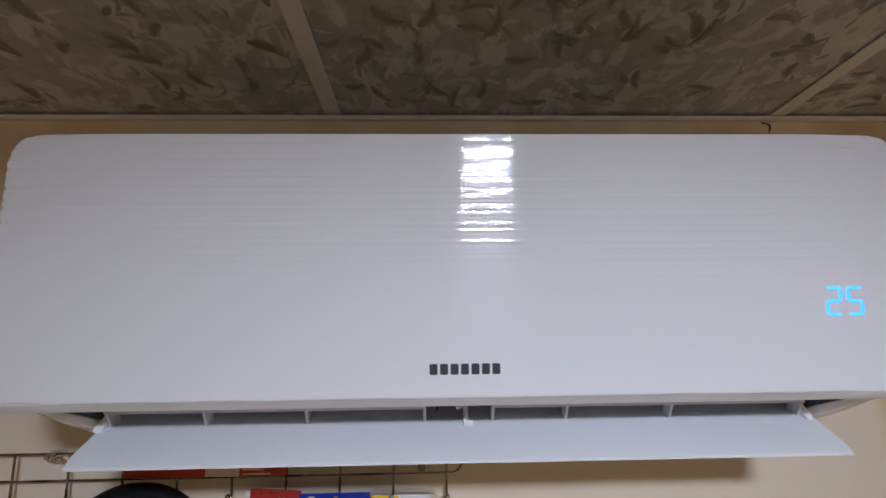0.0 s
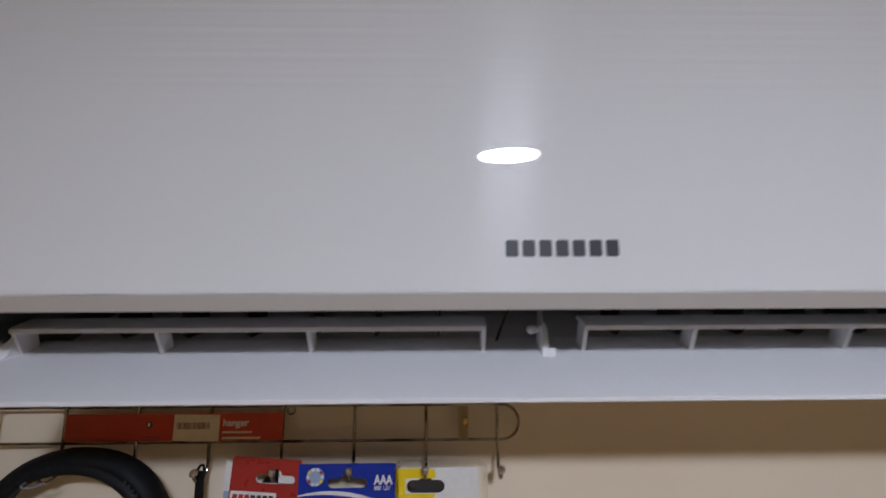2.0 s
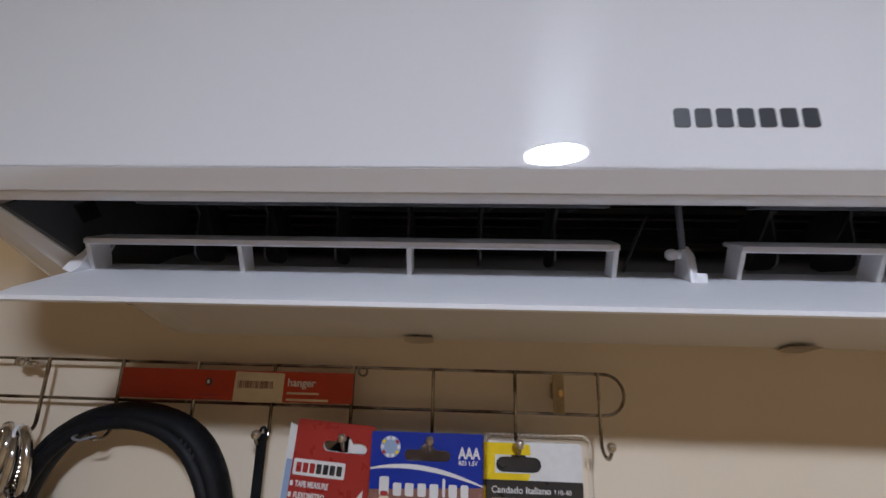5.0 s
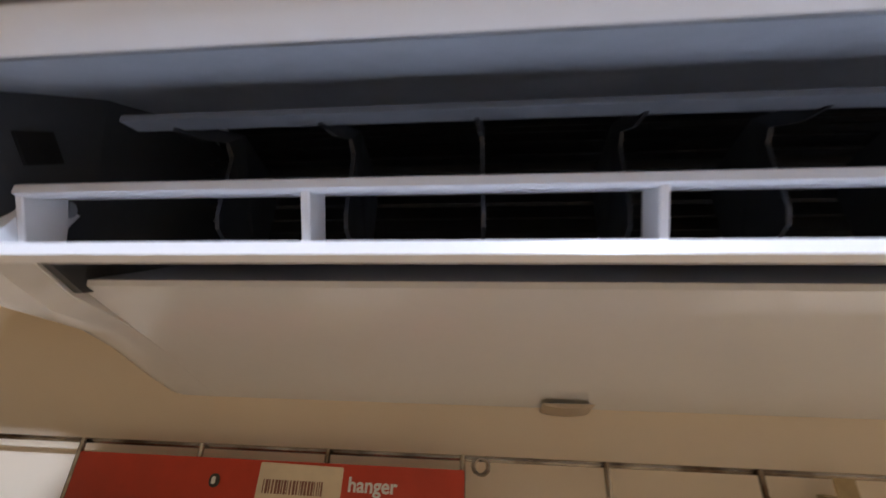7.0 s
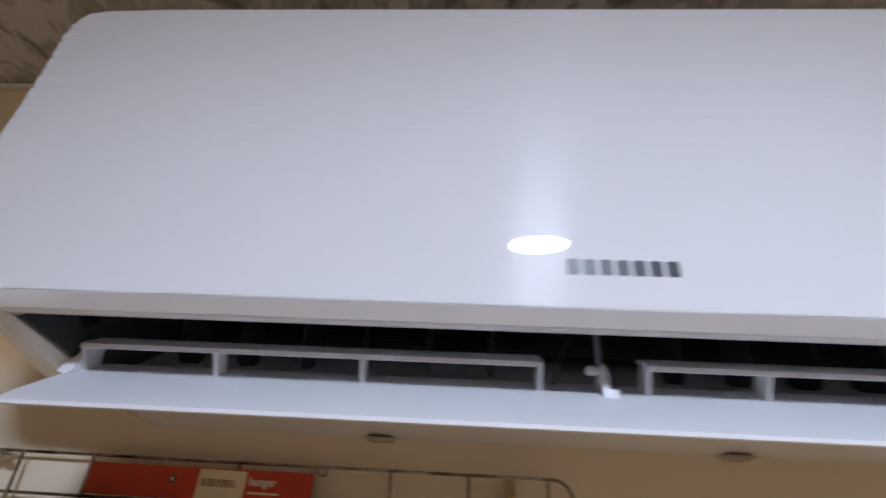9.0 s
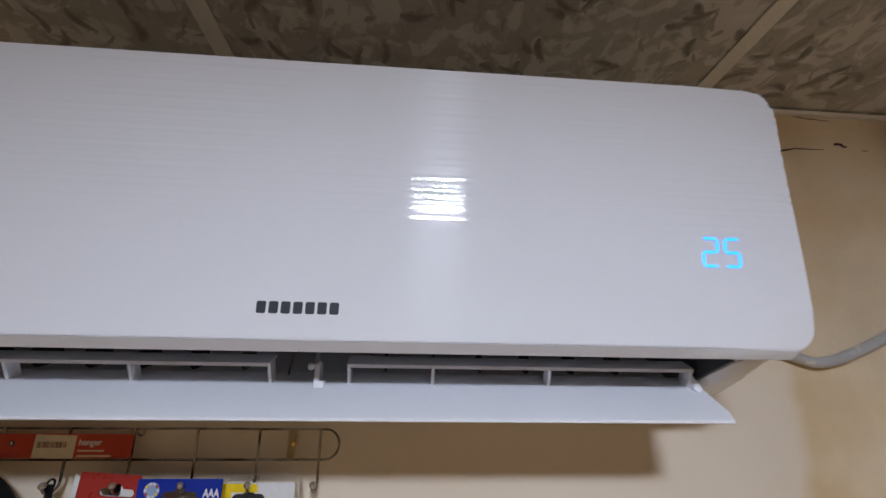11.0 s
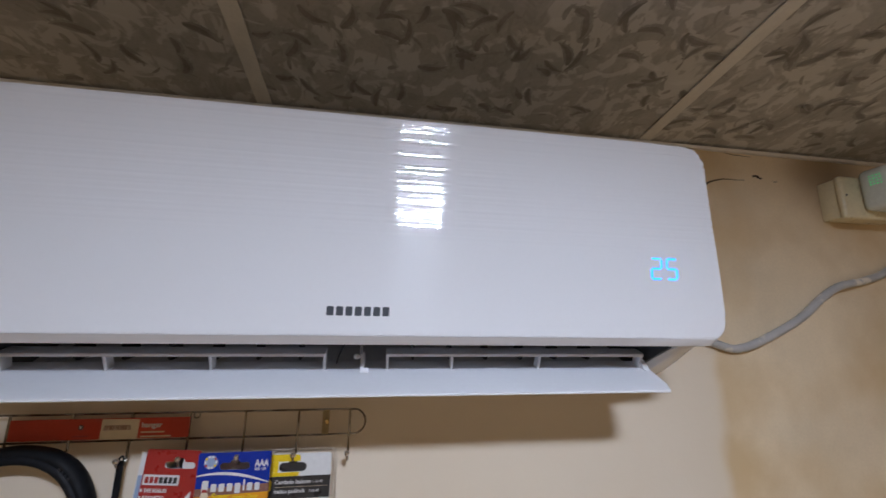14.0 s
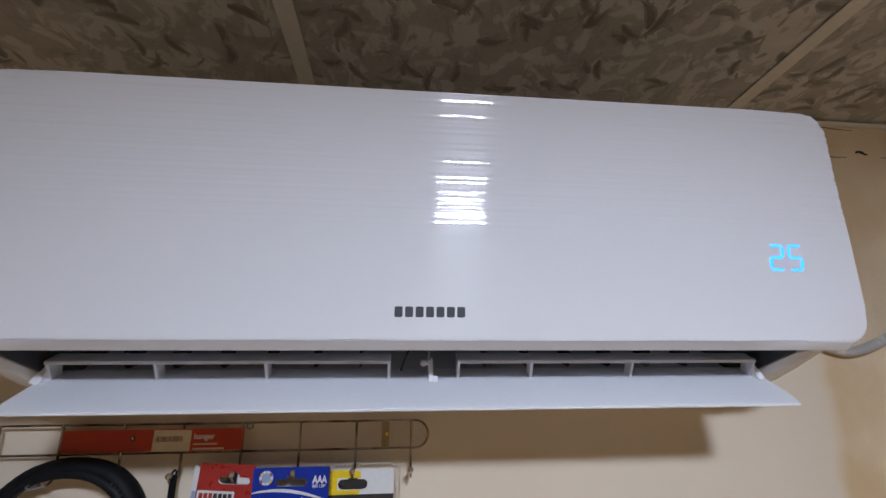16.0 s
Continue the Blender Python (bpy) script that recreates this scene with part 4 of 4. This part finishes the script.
for k in range(4):
    a = radians(52 - 3.5 * k)
    part("moulded_mark", box(RC[0] + 0.0800 * math.cos(a) - 0.0010, RC[0] + 0.0800 * math.cos(a) + 0.0010, -0.0432, -0.0420, RC[1] + 0.0800 * math.sin(a) - 0.0016, RC[1] + 0.0800 * math.sin(a) + 0.0016, 0.0003), VANE, ringthing)
part("hook_tip", tube(spline([(-0.4105, -0.030, 1.9795), (-0.404, -0.048, 1.9800), (-0.397, -0.050, 1.9785), (-0.388, -0.046, 1.9810)]), 0.0009, 6), LINK, ringthing, "short pale wire tie", smooth=True)

# added ring, placed so its arc fills in for an unclear black mass
ring2 = thing("rubber_ring", (-0.48, -0.03, 1.86), "added black ring standing in for an unclear dark mass", "rubber ring", "rubber rings", shift=(0, 0, -0.01))
tagged(ringthing, group="rubber rings")
RC = (-0.4820, 1.8680)
part("outer_band", hoop(0.0560, -0.0200, 0.0090, 1.0), RUBBER, ring2, smooth=True)

# black strap hanging from one hook
strap = thing("black_strap", (-0.275, -0.03, 1.95), "narrow black strap hanging from a hook", "strap", shift=(0.0035, 0, -0.0085))
part("band", prism([(-0.0310, 1.982), (-0.0285, 1.982), (-0.0285, 1.835), (-0.0310, 1.835)], -0.2785, -0.2715, bevel=0.0006), RUBBER, strap)
part("band_loop", tube([(-0.275, -0.0298 + 0.0052 * math.cos(a), 1.9815 + 0.0052 * math.sin(a)) for a in [2 * math.pi * k / 16 for k in range(16)]], 0.0011, 6, closed=True), RUBBER, strap)

# chromed lock chain over a hook
chain = thing("lock_chain", (-0.4580, -0.03, 1.95), "bright chromed lock shackles and ball chain on a hook", "chain", shift=(0, 0, -0.0105))
for dx, dz, r, ph in ((0.004, -0.008, 0.0185, 0.35), (0.025, -0.007, 0.0170, -0.3), (0.014, -0.010, 0.0150, 0.1)):
    pts = []
    for k in range(24):
        a = 2 * math.pi * k / 24
        pts.append((-0.4700 + dx + r * 0.72 * math.cos(a) + ph * 0.012 * math.sin(a), -0.044 + 0.007 * math.cos(a) * (1 if dx < 0 else -1), 1.9700 + dz + r * 1.25 * math.sin(a)))
    part("shackle", tube(pts, 0.0031, 10, closed=True), STEEL, chain, smooth=True)
run = spline([(-0.4620, -0.046, 1.983), (-0.4510, -0.043, 1.975), (-0.4460, -0.043, 1.958), (-0.4520, -0.041, 1.940), (-0.4600, -0.040, 1.925), (-0.4640, -0.038, 1.905), (-0.4600, -0.036, 1.885)], 6)
for p in run[::1]:
    part("bead", ball(p, 0.0024), CHROME, chain)
part("clasp", tube(spline([(-0.4520, -0.046, 1.945), (-0.4460, -0.047, 1.936), (-0.4490, -0.046, 1.925)]), 0.0032, 8), STEEL, chain, smooth=True)
cord = thing("white_cord", (-0.4530, -0.045, 1.93), "thin white cord looped over the chain", "cord", shift=(0, 0, -0.0105))
part("strand", tube(spline([(-0.4555, -0.0405, 1.987), (-0.4525, -0.0470, 1.983), (-0.4500, -0.0480, 1.965), (-0.4540, -0.0480, 1.945), (-0.4580, -0.0470, 1.925), (-0.4600, -0.0450, 1.890)]), 0.0012, 7), WHITE, cord, smooth=True)
part("tag", box(-0.4645, -0.4565, -0.0475, -0.0445, 1.905, 1.925, 0.001), WHITE, cord)

# ---------------------------------------------------------------- power outlet, adapter and cable
sock = thing("power_outlet", (0.9, 0, 2.39), "ivory surface-mounted power outlet box on the wall", "power outlet", shift=(0.006, 0, -0.0215))
part("back_box", box(0.838, 0.968, -0.0300, 0.0, 2.358, 2.432, 0.003), IVORY, sock, smooth=True)
part("cover_plate", box(0.835, 0.971, -0.0420, -0.0302, 2.355, 2.435, 0.005, 3), IVORY, sock, smooth=True)
part("screw", ball((0.8430, -0.0421, 2.398), 0.0022, None, (1, 0.5, 1)), PRINT, sock)
adp = thing("plug_adapter", (0.91, -0.06, 2.40), "white plug-in voltage protector with green lights", "plug adapter", shift=(0.016, 0, -0.0205))
part("housing", box(0.8620, 0.9580, -0.0880, -0.0424, 2.366, 2.442, 0.010, 3), ADAPTER, adp, smooth=True)
for i in range(4):
    for j in range(4):
        y, z = -0.0765 + 0.0050 * i, 2.4110 + 0.0052 * j
        part("indicator", box(0.8614, 0.8622, y - 0.0008, y + 0.0008, z - 0.0008, z + 0.0008), GREEN, adp)
part("lamp_dot", ball((0.9000, -0.0880, 2.4340), 0.0018), GREEN, adp)
plug = thing("mains_plug", (0.93, -0.11, 2.39), "grey moulded mains plug with its grey cable", "plug")
part("plug_body", box(0.9090, 0.9640, -0.1250, -0.0884, 2.3555, 2.3995, 0.006, 3), PLUGGREY, plug, smooth=True)
run = spline([(0.963, -0.108, 2.376), (0.999, -0.112, 2.379), (1.046, -0.100, 2.389), (1.086, -0.065, 2.392), (1.106, -0.025, 2.378), (1.094, -0.0095, 2.357), (1.062, -0.0075, 2.328), (1.029, -0.0075, 2.298),
              (0.990, -0.0075, 2.266), (0.948, -0.0075, 2.241), (0.894, -0.010, 2.225), (0.860, -0.014, 2.219), (0.831, -0.013, 2.212), (0.797, -0.009, 2.192), (0.750, -0.0075, 2.158),
              (0.702, -0.0075, 2.134), (0.644, -0.0075, 2.111), (0.620, -0.0075, 2.105), (0.597, -0.0075, 2.104), (0.551, -0.0075, 2.118), (0.500, -0.0075, 2.135), (0.440, -0.0075, 2.152), (0.385, -0.0075, 2.160)], 6)
part("cord", tube(run, 0.0068, 12), CABLE, plug, "grey cable smeared with wall paint", smooth=True)


# ---------------------------------------------------------------- cracks and flakes in the wall
def crack(points, widths):
    """A thin ragged line on the wall, as (x, z) points."""
    rr = random.Random(len(points) * 13)
    up, low = [], []
    pts = spline([(x, 0, z) for x, z in points], 5)
    for i, p in enumerate(pts):
        t = i / (len(pts) - 1) * (len(widths) - 1)
        k = min(int(t), len(widths) - 2)
        w = widths[k] + (widths[k + 1] - widths[k]) * (t - k)
        j = rr.uniform(-0.0006, 0.0006)
        up.append((p.x, p.z + j + w * rr.uniform(0.35, 0.65)))
        low.append((p.x, p.z + j - w * rr.uniform(0.35, 0.65)))
    return plate(up + low[::-1], -0.0004, 0.0008)


for pts, widths in (([(0.5570, 2.3985), (0.5770, 2.3935), (0.5910, 2.3915), (0.6030, 2.3965), (0.6150, 2.4025), (0.6290, 2.4055), (0.6430, 2.4085), (0.6620, 2.4080), (0.6850, 2.4085)], (0.0010, 0.0045, 0.0030, 0.0018, 0.0006)),
                    ([(0.6470, 2.4615), (0.6720, 2.4585), (0.7050, 2.4570)], (0.0006, 0.0012, 0.0005)),
                    ([(0.7030, 2.4175), (0.7110, 2.4195), (0.7190, 2.4155), (0.7250, 2.4150)], (0.0030, 0.0050, 0.0040, 0.0010)),
                    ([(0.7470, 2.4105), (0.7570, 2.4100)], (0.0008, 0.0010)),
                    ([(0.9560, 2.2110), (0.9630, 2.2085), (0.9700, 2.2080)], (0.0010, 0.0050, 0.0020)),
                    ([(0.4590, 2.4600), (0.4690, 2.4575), (0.4740, 2.4530), (0.4700, 2.4470), (0.4730, 2.4400)], (0.0010, 0.0030, 0.0020, 0.0010))):
    setting("crack", crack(pts, widths), CRACK, "dark ragged crack in the plaster wall", "crack")
